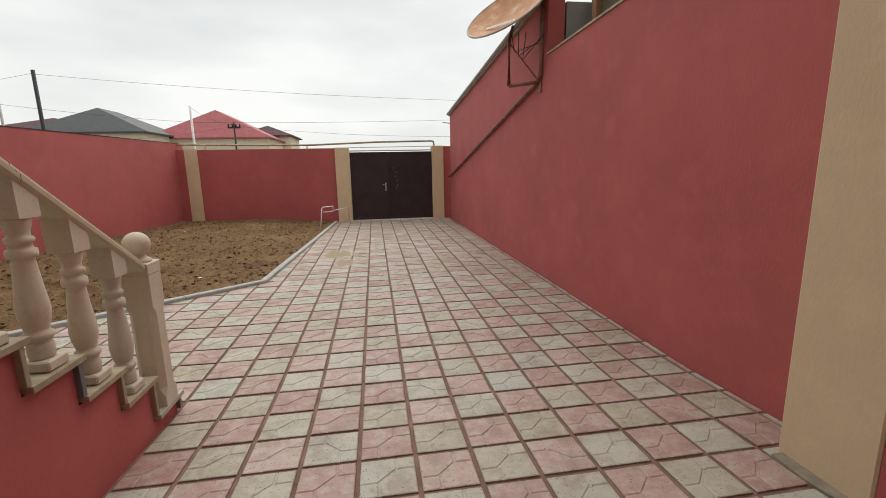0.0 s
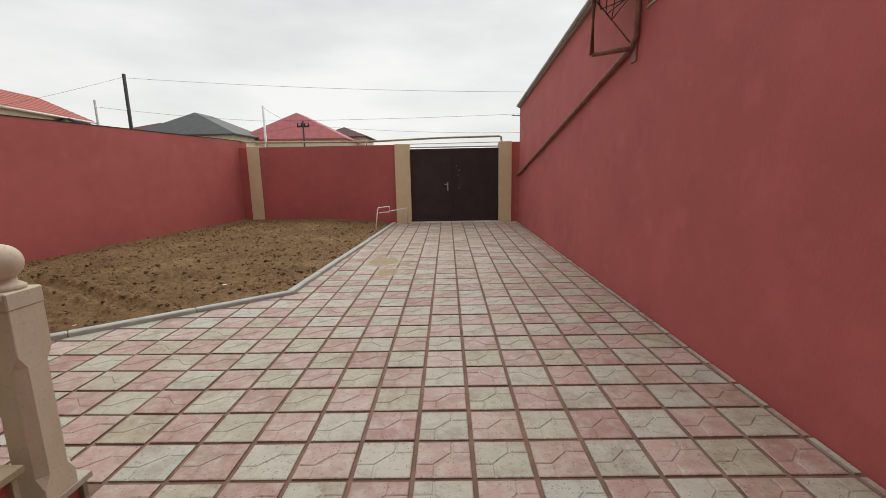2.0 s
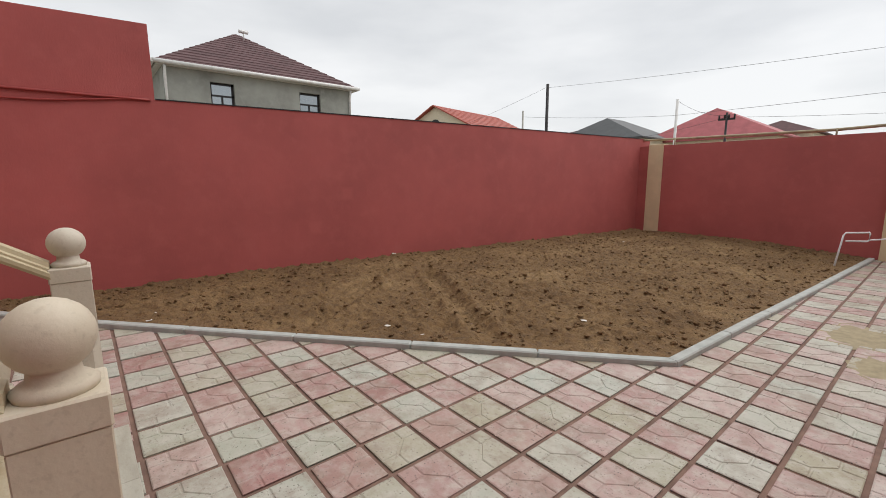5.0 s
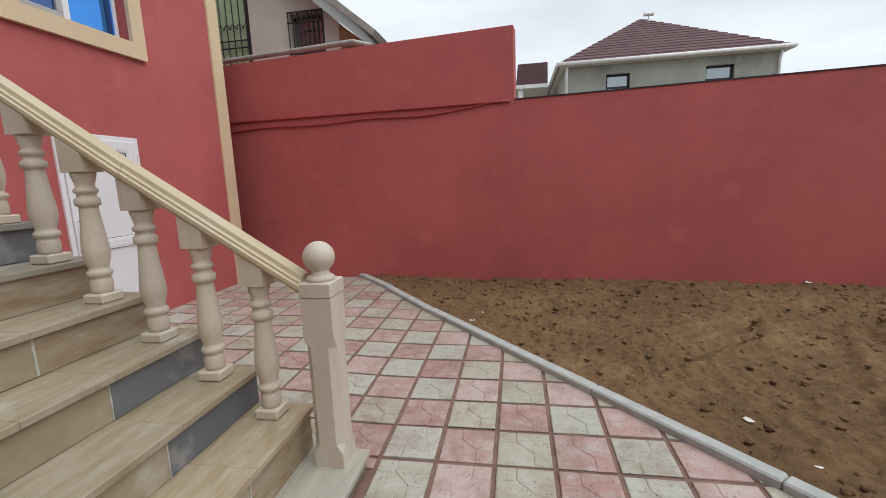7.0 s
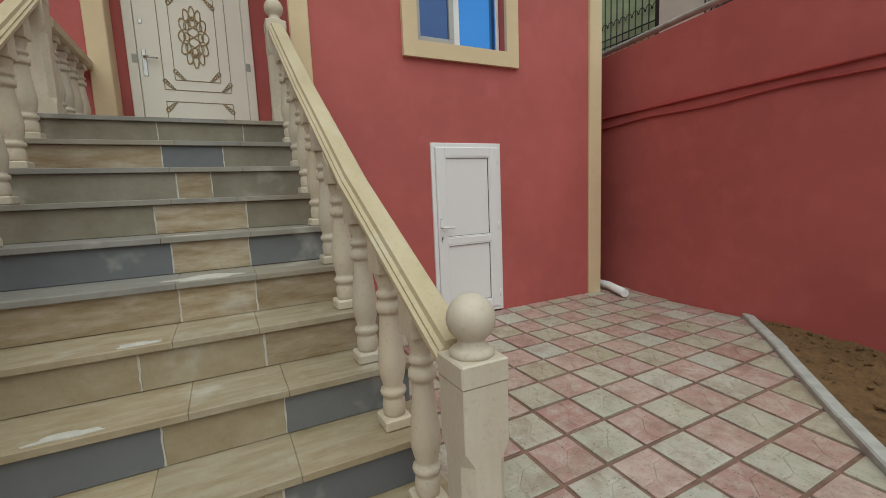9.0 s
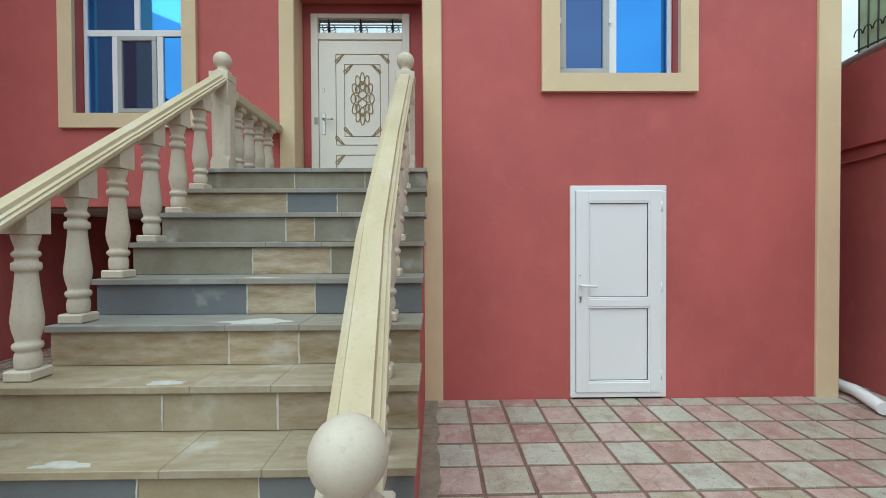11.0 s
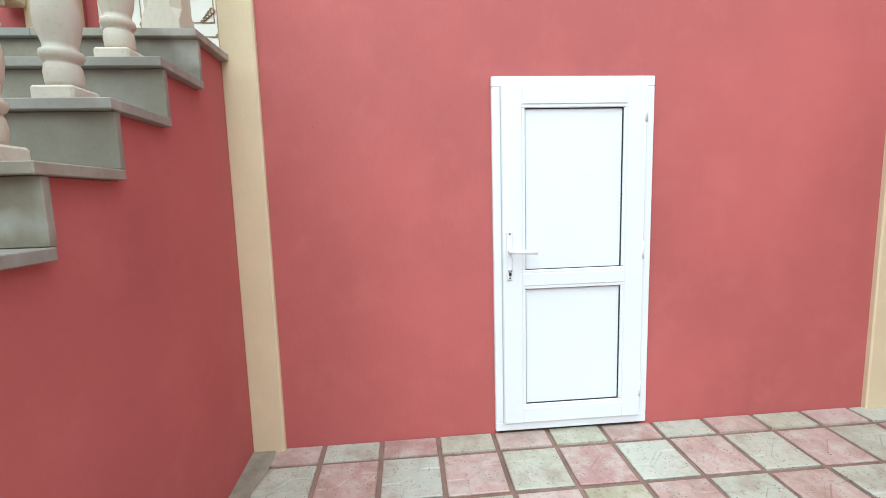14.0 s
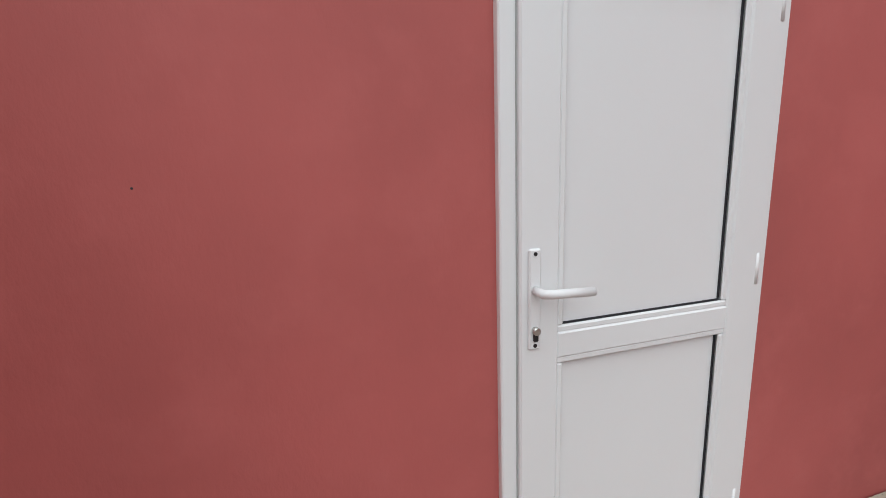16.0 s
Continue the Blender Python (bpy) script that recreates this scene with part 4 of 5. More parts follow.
def kerb():
    e = empty("kerb", K1.x, K1.y, -0.15)
    inv = e.matrix_basis.inverted()
    rr = random.Random(2)
    for a, b in ((K0, K1), (K1, K2)):
        d = (b - a).normalized()
        n = round((b - a).length / 1.0)
        L = (b - a).length / n
        ang = math.degrees(math.atan2(d.y, d.x))
        bm = bmesh.new()
        add_box(bm, (0.002, 0, -0.3), (L - 0.002, 0.085, 0.045), 0.010)
        me = mesh_of(bm, "kerb_stone", CONCRETE)
        for k in range(n):
            p = a + d * L * k
            zz = ground(p.y, p.x)
            q = p + d * L
            part("kerb_stone", me, e, inv @ pose(p.x, p.y, zz + rr.uniform(-0.004, 0.004), 0, -math.degrees(math.atan2(ground(q.y, q.x) - zz, L)), ang + rr.uniform(-0.15, 0.15)))
    tagged(e, "low grey concrete kerb edging the earth bed", "kerb", kind="structure")


kerb()


# ---- pipes, dish and cables ----
def tube_thing(name, pts, r, m, label, cat, group="", seg=10):
    bm = bmesh.new()
    add_tube(bm, pts, r, seg)
    return tagged(new(name, mesh_of(bm, name, m)), label, cat, group)


def dish():
    e = empty("satellite_dish", RW - 0.4, 6.1, 2.4)
    inv = e.matrix_basis.inverted()
    c = Vector((1.72, 6.30, 3.36))
    bm = bmesh.new()
    R, depth, seg = 0.60, 0.12, 40
    rings = []
    for k in range(9):
        r = R * k / 8
        rings.append([(r * math.cos(2 * math.pi * j / seg), r * math.sin(2 * math.pi * j / seg) * 0.92, depth * (k / 8) ** 2) for j in range(seg)])
    for off in (0.0, -0.012):
        vs = [[bm.verts.new((x, y, z + off)) for x, y, z in ring] for ring in rings[1:]]
        mid = bm.verts.new((0, 0, off))
        for j in range(seg):
            bm.faces.new((mid, vs[0][j], vs[0][(j + 1) % seg])).smooth = True
        for a, b in zip(vs, vs[1:]):
            for j in range(seg):
                bm.faces.new((a[j], a[(j + 1) % seg], b[(j + 1) % seg], b[j])).smooth = True
    face = look(c, c + Vector((-0.55, -0.38, 0.68))) @ pose(0, 0, 0, 180)
    part("reflector", mesh_of(bm, "reflector", DISH), e, inv @ face, "rust-stained dish")
    bm = bmesh.new()
    add_tube(bm, [(R * math.cos(2 * math.pi * j / seg), R * 0.92 * math.sin(2 * math.pi * j / seg), depth - 0.006) for j in range(seg)], 0.014, 8, 0, True)
    part("rim", mesh_of(bm, "rim", PALE_RENDER), e, inv @ face)
    bm = bmesh.new()
    j = Vector((RW, 6.09, 2.50))
    q = Vector((1.69, 6.21, 2.47))
    add_tube(bm, [j, q], 0.024, 10)
    add_tube(bm, [q, q + Vector((0, 0, 0.60)), c - Vector((-0.04, 0.05, 0.12))], 0.026, 10)
    add_tube(bm, [j + Vector((-0.03, 0, 0.02)), q + Vector((0, 0, 0.55))], 0.008, 6)
    add_box(bm, (RW - 0.02, 6.03, 2.36), (RW - 0.001, 6.15, 2.62), 0.003)
    part("bracket", mesh_of(bm, "bracket", RUST_PIPE), e, inv, "rusty pipe bracket")
    bm = bmesh.new()
    for s in (0, 1, 2):
        pts = [c + Vector((0.10 * s, -0.1, -0.2)), q + Vector((0.05 + 0.06 * s, -0.06, 0.42 - 0.05 * s)), Vector((RW - 0.02, 5.98 - 0.03 * s, 2.98 + 0.05 * s))]
        pts = [pts[0].lerp(pts[1], t) if k == 0 else pts[1].lerp(pts[2], t) for k in (0, 1) for t in (0, 0.34, 0.67)] + [pts[2]]
        add_tube(bm, pts, 0.006, 5)
    part("cable", mesh_of(bm, "cable", WIRE), e, inv)
    # faded print on the bowl as plain bars
    bm = bmesh.new()
    for k in range(9):
        add_box(bm, (-0.24 + k * 0.055, 0.20, 0.050), (-0.20 + k * 0.055, 0.255, 0.056))
    part("print", mesh_of(bm, "print", LITTER), e, inv @ face, "faded white lettering")
    tagged(e, "rusty satellite dish on a pipe bracket on the wall", "satellite dish")


dish()
tube_thing("wall_pipe", [(RW - 0.035, 13.3, 1.13), (RW - 0.035, 12.38, 1.295), (RW - 0.035, 6.12, 2.50), (RW - 0.035, 6.0, 2.58), (RW - 0.035, 5.97, 3.5)], 0.03, RUST_PIPE, "red-brown pipe climbing along the boundary wall", "pipe")
tube_thing("gas_pipe", [(-9.5, 13.75, 2.30), (-5.0, 13.75, 2.17), (-2.1, 13.72, 2.13), (0.0, 13.72, 2.20), (1.60, 13.72, 2.215), (1.66, 13.72, 2.20), (1.68, 13.72, 2.05)], 0.028, PIPE_OLD, "weathered gas pipe above the street wall", "pipe")
tube_thing("gas_pipe_thin", [(-0.9, 13.74, 2.045), (1.66, 13.74, 2.06)], 0.012, GUTTER, "thin white pipe above the gate", "pipe")
for x in (-4.9, -2.1):
    tube_thing("pipe_support", [(x, 13.70, 1.98), (x, 13.70, 2.16)], 0.016, PIPE_OLD, "short steel pipe support on the wall", "support", "gas pipe supports")
tube_thing("wall_bracket", [(RW + 0.02, 13.16, 2.68), (RW - 0.22, 13.16, 2.70)], 0.014, PIPE_GREY, "small steel bracket at the wall's end", "bracket")


def standpipe():
    """White plastic water pipe with a loop standing at the edge of the earth."""
    y = 12.4
    x = -1.62
    bm = bmesh.new()
    add_tube(bm, [(x - 0.06, y - 0.35, -0.2), (x - 0.02, y - 0.12, 0.36), (x + 0.0, y - 0.1, 0.40), (x + 0.26, y, 0.42), (x + 0.27, y, 0.40), (x + 0.27, y, 0.30), (x + 0.25, y, 0.28), (x + 0.0, y, 0.26)], 0.014, 8)
    add_tube(bm, [(x + 0.27, y, 0.30), (x + 0.62, y + 0.9, 0.30), (x + 0.63, y + 0.95, 0.28), (x + 0.63, y + 0.95, -0.2)], 0.012, 8)
    tagged(new("standpipe", mesh_of(bm, "standpipe", WHITE_PVC)), "white plastic water standpipe beside the kerb", "pipe")


standpipe()


def conduits():
    def on_wall(y, z, off=0.016):
        p = LW0 + dl * (y / dl.y)
        return (p.x + off, y, z)
    ys = [-0.6 + 4.4 * k / 22 for k in range(23)]
    tube_thing("wall_conduit", [on_wall(y, 2.25 - 0.012 * y) for y in ys], 0.015, RED_PIPE, "thin red-painted conduit along the boundary wall", "conduit", "conduits on the wall")
    pts = []
    for y in ys:
        t = max(0, (y - 2.6) / 1.2)
        pts.append(on_wall(y, 2.13 + 0.012 * math.sin(y * 4.1) + 0.09 * t * t))
    tube_thing("wall_cable", pts, 0.011, RED_PIPE, "sagging red-painted cable along the boundary wall", "cable", "conduits on the wall")
    tube_thing("coping_pipe", [on_wall(-1.5, 3.13, -0.08), on_wall(1.75, 3.155, -0.08), on_wall(2.0, 3.08, -0.1)], 0.035, PIPE_GREY, "grey pipe lying along the wall top", "pipe")
    tube_thing("drain_pipe", [(-7.0, -1.2, 0.06), (-6.98, 0.05, 0.055), (-6.96, 0.12, 0.05), (-6.85, 0.42, 0.035)], 0.05, WHITE_PVC, "white plastic drain pipe at the house corner", "pipe", "", 14)


conduits()


# ---- neighbouring houses ----
def hip_house():
    e = empty("grey_house", -23, 9.5, -0.42)
    inv = e.matrix_basis.inverted()
    bm = bmesh.new()
    xf, y0, y1, z1 = -19.2, 5.75, 13.1, 5.4
    wins = ((7.25, 8.10, 3.5, 4.95), (10.7, 11.65, 3.5, 4.98))
    # front wall with openings cut round the windows
    spans = [(y0, wins[0][0]), (wins[0][1], wins[1][0]), (wins[1][1], y1)]
    for a, b in spans:
        add_box(bm, (xf - 0.3, a, -0.42), (xf, b, z1))
    for a, b, c, d in wins:
        add_box(bm, (xf - 0.3, a, -0.42), (xf, b, c))
        add_box(bm, (xf - 0.3, a, d), (xf, b, z1))
    add_box(bm, (-27.0, y0, -0.42), (xf - 0.301, y0 + 0.3, z1))
    add_box(bm, (-27.0, y1 - 0.3, -0.42), (xf - 0.301, y1, z1))
    add_box(bm, (-27.3, y0, -0.42), (-27.0, y1, z1))
    part("wall", mesh_of(bm, "wall", GREY_RENDER), e, inv)
    for a, b, c, d in wins:
        bm = bmesh.new()
        for lo, hi in (((a, c), (a + 0.07, d)), ((b - 0.07, c), (b, d)), ((a, d - 0.07), (b, d)), ((a, d - 0.50), (b, d - 0.44)), (((a + b) / 2 - 0.03, c), ((a + b) / 2 + 0.03, d - 0.5))):
            add_box(bm, (xf - 0.2, lo[0], lo[1]), (xf - 0.13, hi[0], hi[1]))
        w = part("window", mesh_of(bm, "window", IRON), e, inv)
        bm = bmesh.new()
        add_box(bm, (xf - 0.19, a, c), (xf - 0.17, b, d))
        part("pane", mesh_of(bm, "pane", CLEAR_GLASS), e, inv)
    bm = bmesh.new()
    o = 0.3
    rx0, rx1, ry0, ry1, zr = xf + o, -27.3 - o, y0 - o, y1 + o, z1
    peak_a, peak_b = (-23.3, 9.45, 8.05), (-23.9, 9.45, 8.05)
    # courses of ridged sheet on each slope, as real steps
    cor = [(rx0, ry0), (rx0, ry1), (rx1, ry1), (rx1, ry0)]
    pk = [peak_a, peak_a, peak_b, peak_b]
    N = 16
    for i in range(4):
        j = (i + 1) % 4
        for k in range(N):
            t0, t1 = k / N, (k + 1) / N
            def at(c, p, t, up=0.0):
                return (c[0] + (p[0] - c[0]) * t, c[1] + (p[1] - c[1]) * t, zr + (p[2] - zr) * t + up)
            v = [bm.verts.new(q) for q in (at(cor[i], pk[i], t0, 0.03), at(cor[j], pk[j], t0, 0.03), at(cor[j], pk[j], t1, 0.0), at(cor[i], pk[i], t1, 0.0))]
            bm.faces.new(v)
            v2 = [bm.verts.new(q) for q in (at(cor[i], pk[i], t0, -0.02), at(cor[j], pk[j], t0, -0.02), at(cor[j], pk[j], t0, 0.03), at(cor[i], pk[i], t0, 0.03))]
            bm.faces.new(v2)
    part("roof", mesh_of(bm, "roof", ROOF_BROWN), e, inv, "dark brown ridged metal hip roof")
    bm = bmesh.new()
    for i in range(4):
        a, b = cor[i], cor[(i + 1) % 4]
        add_tube(bm, [(a[0], a[1], zr - 0.02), (b[0], b[1], zr - 0.02)], 0.075, 8)
    add_box(bm, (rx1 + 0.1, ry0 + 0.1, zr - 0.1), (rx0 - 0.1, ry1 - 0.1, zr - 0.02))
    add_tube(bm, [(xf + 0.2, y0 + 0.05, zr - 0.1), (xf + 0.07, y0 + 0.05, zr - 0.5), (xf + 0.07, y0 + 0.05, 0)], 0.05, 8)
    add_tube(bm, [(xf + 0.2, y1 - 0.05, zr - 0.1), (xf + 0.07, y1 - 0.05, zr - 0.5), (xf + 0.07, y1 - 0.05, 0)], 0.05, 8)
    part("gutter", mesh_of(bm, "gutter", GUTTER), e, inv, "white gutter and downpipes")
    bm = bmesh.new()
    add_tube(bm, [(-22.6, 9.6, 7.6), (-22.6, 9.6, 8.0)], 0.03, 6)
    add_tube(bm, [(-22.6, 9.4, 8.0), (-22.6, 9.8, 8.0)], 0.08, 8)
    part("vent", mesh_of(bm, "vent", GUTTER), e, inv)
    # lower wing with a porch
    bm = bmesh.new()
    add_prism(bm, [(3.9, 5.35), (5.3, 5.35), (5.3, 6.25), (4.0, 6.25)], "x", -26, -22)
    part("wing_roof", mesh_of(bm, "wing_roof", ROOF_BROWN), e, inv)
    bm = bmesh.new()
    add_box(bm, (-26, 3.9, 5.18), (-21.9, 5.3, 5.34))
    add_box(bm, (-22.2, 4.0, -0.42), (-22.0, 4.2, 5.18))
    add_box(bm, (-26, 4.0, -0.42), (-25.8, 5.74, 5.18))
    part("porch", mesh_of(bm, "porch", GUTTER), e, inv)
    tagged(e, "grey rendered house with a brown hip roof", "house")


hip_house()


def gable_house(name, cx, cy, ang, w, length, zw, zp, wall, roof, label, arch=False):
    """A house whose gable faces local -y; turned by ang about the middle of that gable."""
    e = empty(name, cx, cy, -0.42)
    e.matrix_basis = pose(cx, cy, -0.42, 0, 0, ang)
    h = w / 2
    bm = bmesh.new()
    add_prism(bm, [(-h, 0), (h, 0), (h, zw), (0, zp - 0.12), (-h, zw)], "y", 0, length)
    part("wall", mesh_of(bm, "wall", wall), e)
    bm = bmesh.new()
    k = (zp - zw) / h
    for s in (-1, 1):
        for c in range(10):
            a, b = c / 10, (c + 1) / 10
            xa, xb = (h + 0.5) * (1 - a), (h + 0.5) * (1 - b)
            add_prism(bm, [(s * xa, zp - k * xa + 0.06), (s * xb, zp - k * xb + 0.02), (s * xb, zp - k * xb - 0.08), (s * xa, zp - k * xa - 0.08)], "y", -0.5, length + 0.5)
    part("roof", mesh_of(bm, "roof", roof), e)
    for s in (-1, 1):
        bm = bmesh.new()
        add_tube(bm, [(s * (h + 0.5), -0.5, zw - 0.5 * k), (s * (h + 0.5), length + 0.5, zw - 0.5 * k)], 0.09, 8)
        part("gutter", mesh_of(bm, "gutter", GUTTER), e)
    if arch:
        bm = bmesh.new()
        pts = [(0.75 * math.cos(u), 0.75 * math.sin(u)) for u in [math.pi * j / 12 for j in range(13)]]
        add_prism(bm, [(0.75, -1.4)] + pts + [(-0.75, -1.4)], "y", -0.06, -0.02)
        part("window", mesh_of(bm, "window", IRON), e, pose(0, 0, zw + 0.1))
        bm = bmesh.new()
        for a in (-0.5, 0.0, 0.5):
            add_box(bm, (a - 0.17, -0.1, -1.3), (a + 0.17, -0.065, -0.05))
        part("pane", mesh_of(bm, "pane", WHITE_PVC), e, pose(0, 0, zw + 0.1))
    return tagged(e, label, "house", "distant houses")


def pyramid_house(name, cx, cy, w, d, zw, zp, wall, roof, label, ang=0):
    e = empty(name, cx, cy, -0.42)
    e.matrix_basis = pose(cx, cy, -0.42, 0, 0, ang)
    bm = bmesh.new()
    add_box(bm, (-w / 2 + 0.4, -d / 2 + 0.4, 0), (w / 2 - 0.4, d / 2 - 0.4, zw))
    part("wall", mesh_of(bm, "wall", wall), e)
    bm = bmesh.new()
    cor = [(-w / 2, -d / 2), (w / 2, -d / 2), (w / 2, d / 2), (-w / 2, d / 2)]
    r = d * 0.18
    pk = [(0, -r), (0, -r), (0, r), (0, r)]
    N = 1
    for i in range(4):
        j = (i + 1) % 4
        for k in range(N):
            q = []
            for c, p, t, up in ((cor[i], pk[i], k / N, 0), (cor[j], pk[j], k / N, 0), (cor[j], pk[j], (k + 1) / N, 0), (cor[i], pk[i], (k + 1) / N, 0)):
                q.append(bm.verts.new((c[0] + (p[0] - c[0]) * t, c[1] + (p[1] - c[1]) * t, zw + (zp - zw) * t + up)))
            bm.faces.new(q)
    add_box(bm, (-w / 2, -d / 2, zw - 0.12), (w / 2, d / 2, zw - 0.01))
    part("roof", mesh_of(bm, "roof", roof), e)
    return tagged(e, label, "house", "distant houses")


gable_house("cream_gable_house", -39.4, 34.6, 10, 9.6, 12, 7.5, 9.85, CREAM_WALL, ROOF_RED, "cream gabled house with a red metal roof", True)
gable_house("small_gable_house", -35.5, 43.0, 60, 5.0, 9, 6.1, 7.2, CREAM_WALL, ROOF_DARK, "small pale gabled house with a grey roof")
pyramid_house("dark_roof_house", -24.7, 47, 10.4, 9, 5.5, 7.85, CREAM_WALL, ROOF_DARK, "low house under a dark grey hip roof")
pyramid_house("rose_roof_house", -16.3, 52, 12.0, 9, 5.3, 8.3, CREAM_WALL, ROOF_ROSE, "low house under a dull red hip roof")
pyramid_house("brown_roof_house", -12.6, 58, 6.5, 7, 6.0, 7.3, CREAM_WALL, ROOF_BROWN, "low house under a brown hip roof")
pyramid_house("brown_roof_house", -34.0, 56, 14, 9, 6.4, 8.0, CREAM_WALL, ROOF_BROWN, "low house under a brown hip roof")


def near_neighbour():
    """Pale house with a barred window and an iron door right behind the raised wall."""
    e = empty("pale_house", -11, -1, -0.42)
    inv = e.matrix_basis.inverted()
    x = -9.3
    bm = bmesh.new()
    wy0, wy1, wz0, wz1 = -0.22, 0.44, 3.3, 4.42
    prof_top = lambda y: 5.02 - 0.83 * (y - 0.0) if y > -0.9 else 5.77
    add_box(bm, (x - 0.25, -1.03, -0.42), (x, wy0, 4.45))
    add_box(bm, (x - 0.25, wy1, -0.42), (x, 0.72, 4.10))
    add_box(bm, (x - 0.25, wy0, -0.42), (x, wy1, wz0))
    add_prism(bm, [(-1.03, 4.45), (wy0, 4.45), (wy0, wz1), (wy1, wz1), (wy1, 4.10), (0.72, 4.10), (0.72, 4.2), (-1.03, 5.7)], "x", x - 0.25, x)
    add_box(bm, (x - 4, -6, -0.42), (x - 0.26, 0.7, 4.0))
    part("wall", mesh_of(bm, "wall", PALE_RENDER), e, inv)
    bm = bmesh.new()
    add_prism(bm, [(0.72, 3.75), (1.25, 3.78), (0.72, 4.18)], "x", x - 4, x - 0.02)
    part("soffit", mesh_of(bm, "soffit", TIMBER), e, inv, "brown timber eaves board")
    bm = bmesh.new()
    add_prism(bm, [(-1.6, 6.28), (1.45, 3.80), (1.52, 3.88), (-1.6, 6.44)], "x", x - 4.2, x + 0.35)
    part("roof", mesh_of(bm, "roof", PIPE_GREY), e, inv)
    bm = bmesh.new()
    for k in range(8):
        y = wy0 + (wy1 - wy0) * k / 7
        add_tube(bm, [(x + 0.06, y, wz0), (x + 0.06, y, wz1)], 0.012, 6)
    for z in (wz1, wz1 - 0.18, wz0 + 0.4):
        add_tube(bm, [(x + 0.06, wy0 - 0.02, z), (x + 0.06, wy1 + 0.02, z)], 0.014, 6)
    part("grille", mesh_of(bm, "grille", IRON), e, inv, "black iron window bars")
    bm = bmesh.new()
    add_box(bm, (x - 0.2, wy0, wz0), (x - 0.18, wy1, wz1))
    part("pane", mesh_of(bm, "pane", CLEAR_GLASS), e, inv)
    tagged(e, "pale rendered neighbouring house with a barred window", "house")
    # green gate with scrolls beside it
    g = empty("iron_gate", x, -1.5, 1.5)
    ginv = g.matrix_basis.inverted()
    bm = bmesh.new()
    add_box(bm, (x - 0.12, -2.4, 2.4), (x - 0.10, -1.12, 5.2))
    part("sheet", mesh_of(bm, "sheet", plain("pale_green_paint", (0.42, 0.58, 0.36), 0.6)), g, ginv)
    bm = bmesh.new()
    for k in range(10):
        y = -2.35 + k * 0.135
        add_tube(bm, [(x - 0.06, y, 2.4), (x - 0.06, y, 5.2)], 0.011, 6)
        add_tube(bm, [(x - 0.05, y + 0.06 * math.cos(u), 4.28 + 0.09 * math.sin(u)) for u in [math.pi * j / 6 for j in range(7)]], 0.008, 5)
    for z in (3.95, 4.08):
        add_tube(bm, [(x - 0.06, -2.4, z), (x - 0.06, -1.1, z)], 0.013, 6)
    add_box(bm, (x - 0.1, -1.12, 2.4), (x - 0.02, -1.05, 5.2))
    part("bars", mesh_of(bm, "bars", IRON), g, ginv)
    tagged(g, "pale green sheet gate with black iron bars", "gate")
    b = boxes("wall_neighbour", [((x - 0.3, -6, -0.42), (x + 0.2, -1.04, 2.395))], PALE_RENDER)
    tagged(b, "pale base wall below the neighbour's gate", "wall", kind="structure")


near_neighbour()


# ---- street poles and wires ----
def pole(x, y, z, r, m, label, arm=0.0):
    bm = bmesh.new()
    add_lathe(bm, [(r * 1.2, -0.42), (r, z)], 10, (x, y, 0))
    if arm:
        add_box(bm, (x - arm, y - 0.03, z - 0.25), (x + arm, y + 0.03, z - 0.19))
        for s in (-1, -0.3, 0.3, 1):
            add_lathe(bm, [(0.03, 0), (0.03, 0.12)], 6, (x + s * arm * 0.9, y, z - 0.19))
    tagged(new("street_pole", mesh_of(bm, "street_pole", m)), label, "pole", "street poles")


pole(-11.15, 17.2, 4.85, 0.055, IRON, "dark wooden electricity pole")
pole(-12.25, 17.1, 3.98, 0.035, PIPE_GREY, "thin grey steel pole")
pole(-7.5, 20, 4.1, 0.045, GUTTER, "thin pale steel pole behind the wall")
pole(-5.87, 20, 3.45, 0.035, IRON, "dark pole with a small crossarm", 0.25)


def wire(a, b, sag, r=0.012):
    a, b = Vector(a), Vector(b)
    pts = []
    for k in range(21):
        t = k / 20
        p = a.lerp(b, t)
        p.z -= sag * 4 * t * (1 - t)
        pts.append(p)
    tube_thing("overhead_wire", pts, r, WIRE, "thin overhead wire across the sky", "wire", "overhead wires", 5)


wire((-11.15, 17.2, 4.72), (9, 15.2, 3.55), 0.22, 0.0045)
wire((-11.15, 17.2, 4.75), (-34, 24, 4.2), 0.5, 0.0045)
wire((-12.25, 17.1, 3.75), (-6.4, 17.0, 3.14), 0.05, 0.0045)
wire((-6.4, 17.0, 3.14), (9, 15.0, 3.2), 0.12, 0.0045)
wire((-5.87, 20, 3.3), (-16, 24, 3.3), 0.35, 0.0045)
wire((-5.87, 20, 3.3), (6, 17, 2.6), 0.2, 0.0045)
wire((-7.5, 20, 4.05), (-5.87, 20, 3.35), 0.15, 0.0045)


# ---- pavers, last ----
def clip(poly, p, d):
    """Keep what lies right of the line through p along d."""
    out = []
    for i in range(len(poly)):
        a, b = poly[i], poly[(i + 1) % len(poly)]
        sa = d.x * (a[1] - p.y) - d.y * (a[0] - p.x)
        sb = d.x * (b[1] - p.y) - d.y * (b[0] - p.x)
        if sa <= 0:
            out.append(a)
        if sa * sb < 0:
            t = sa / (sa - sb)
            out.append((a[0] + (b[0] - a[0]) * t, a[1] + (b[1] - a[1]) * t))
    return out


J = 0.0125                       # half a joint
A = 0.092                        # side of the small corner squares
S = PITCH - 2 * J


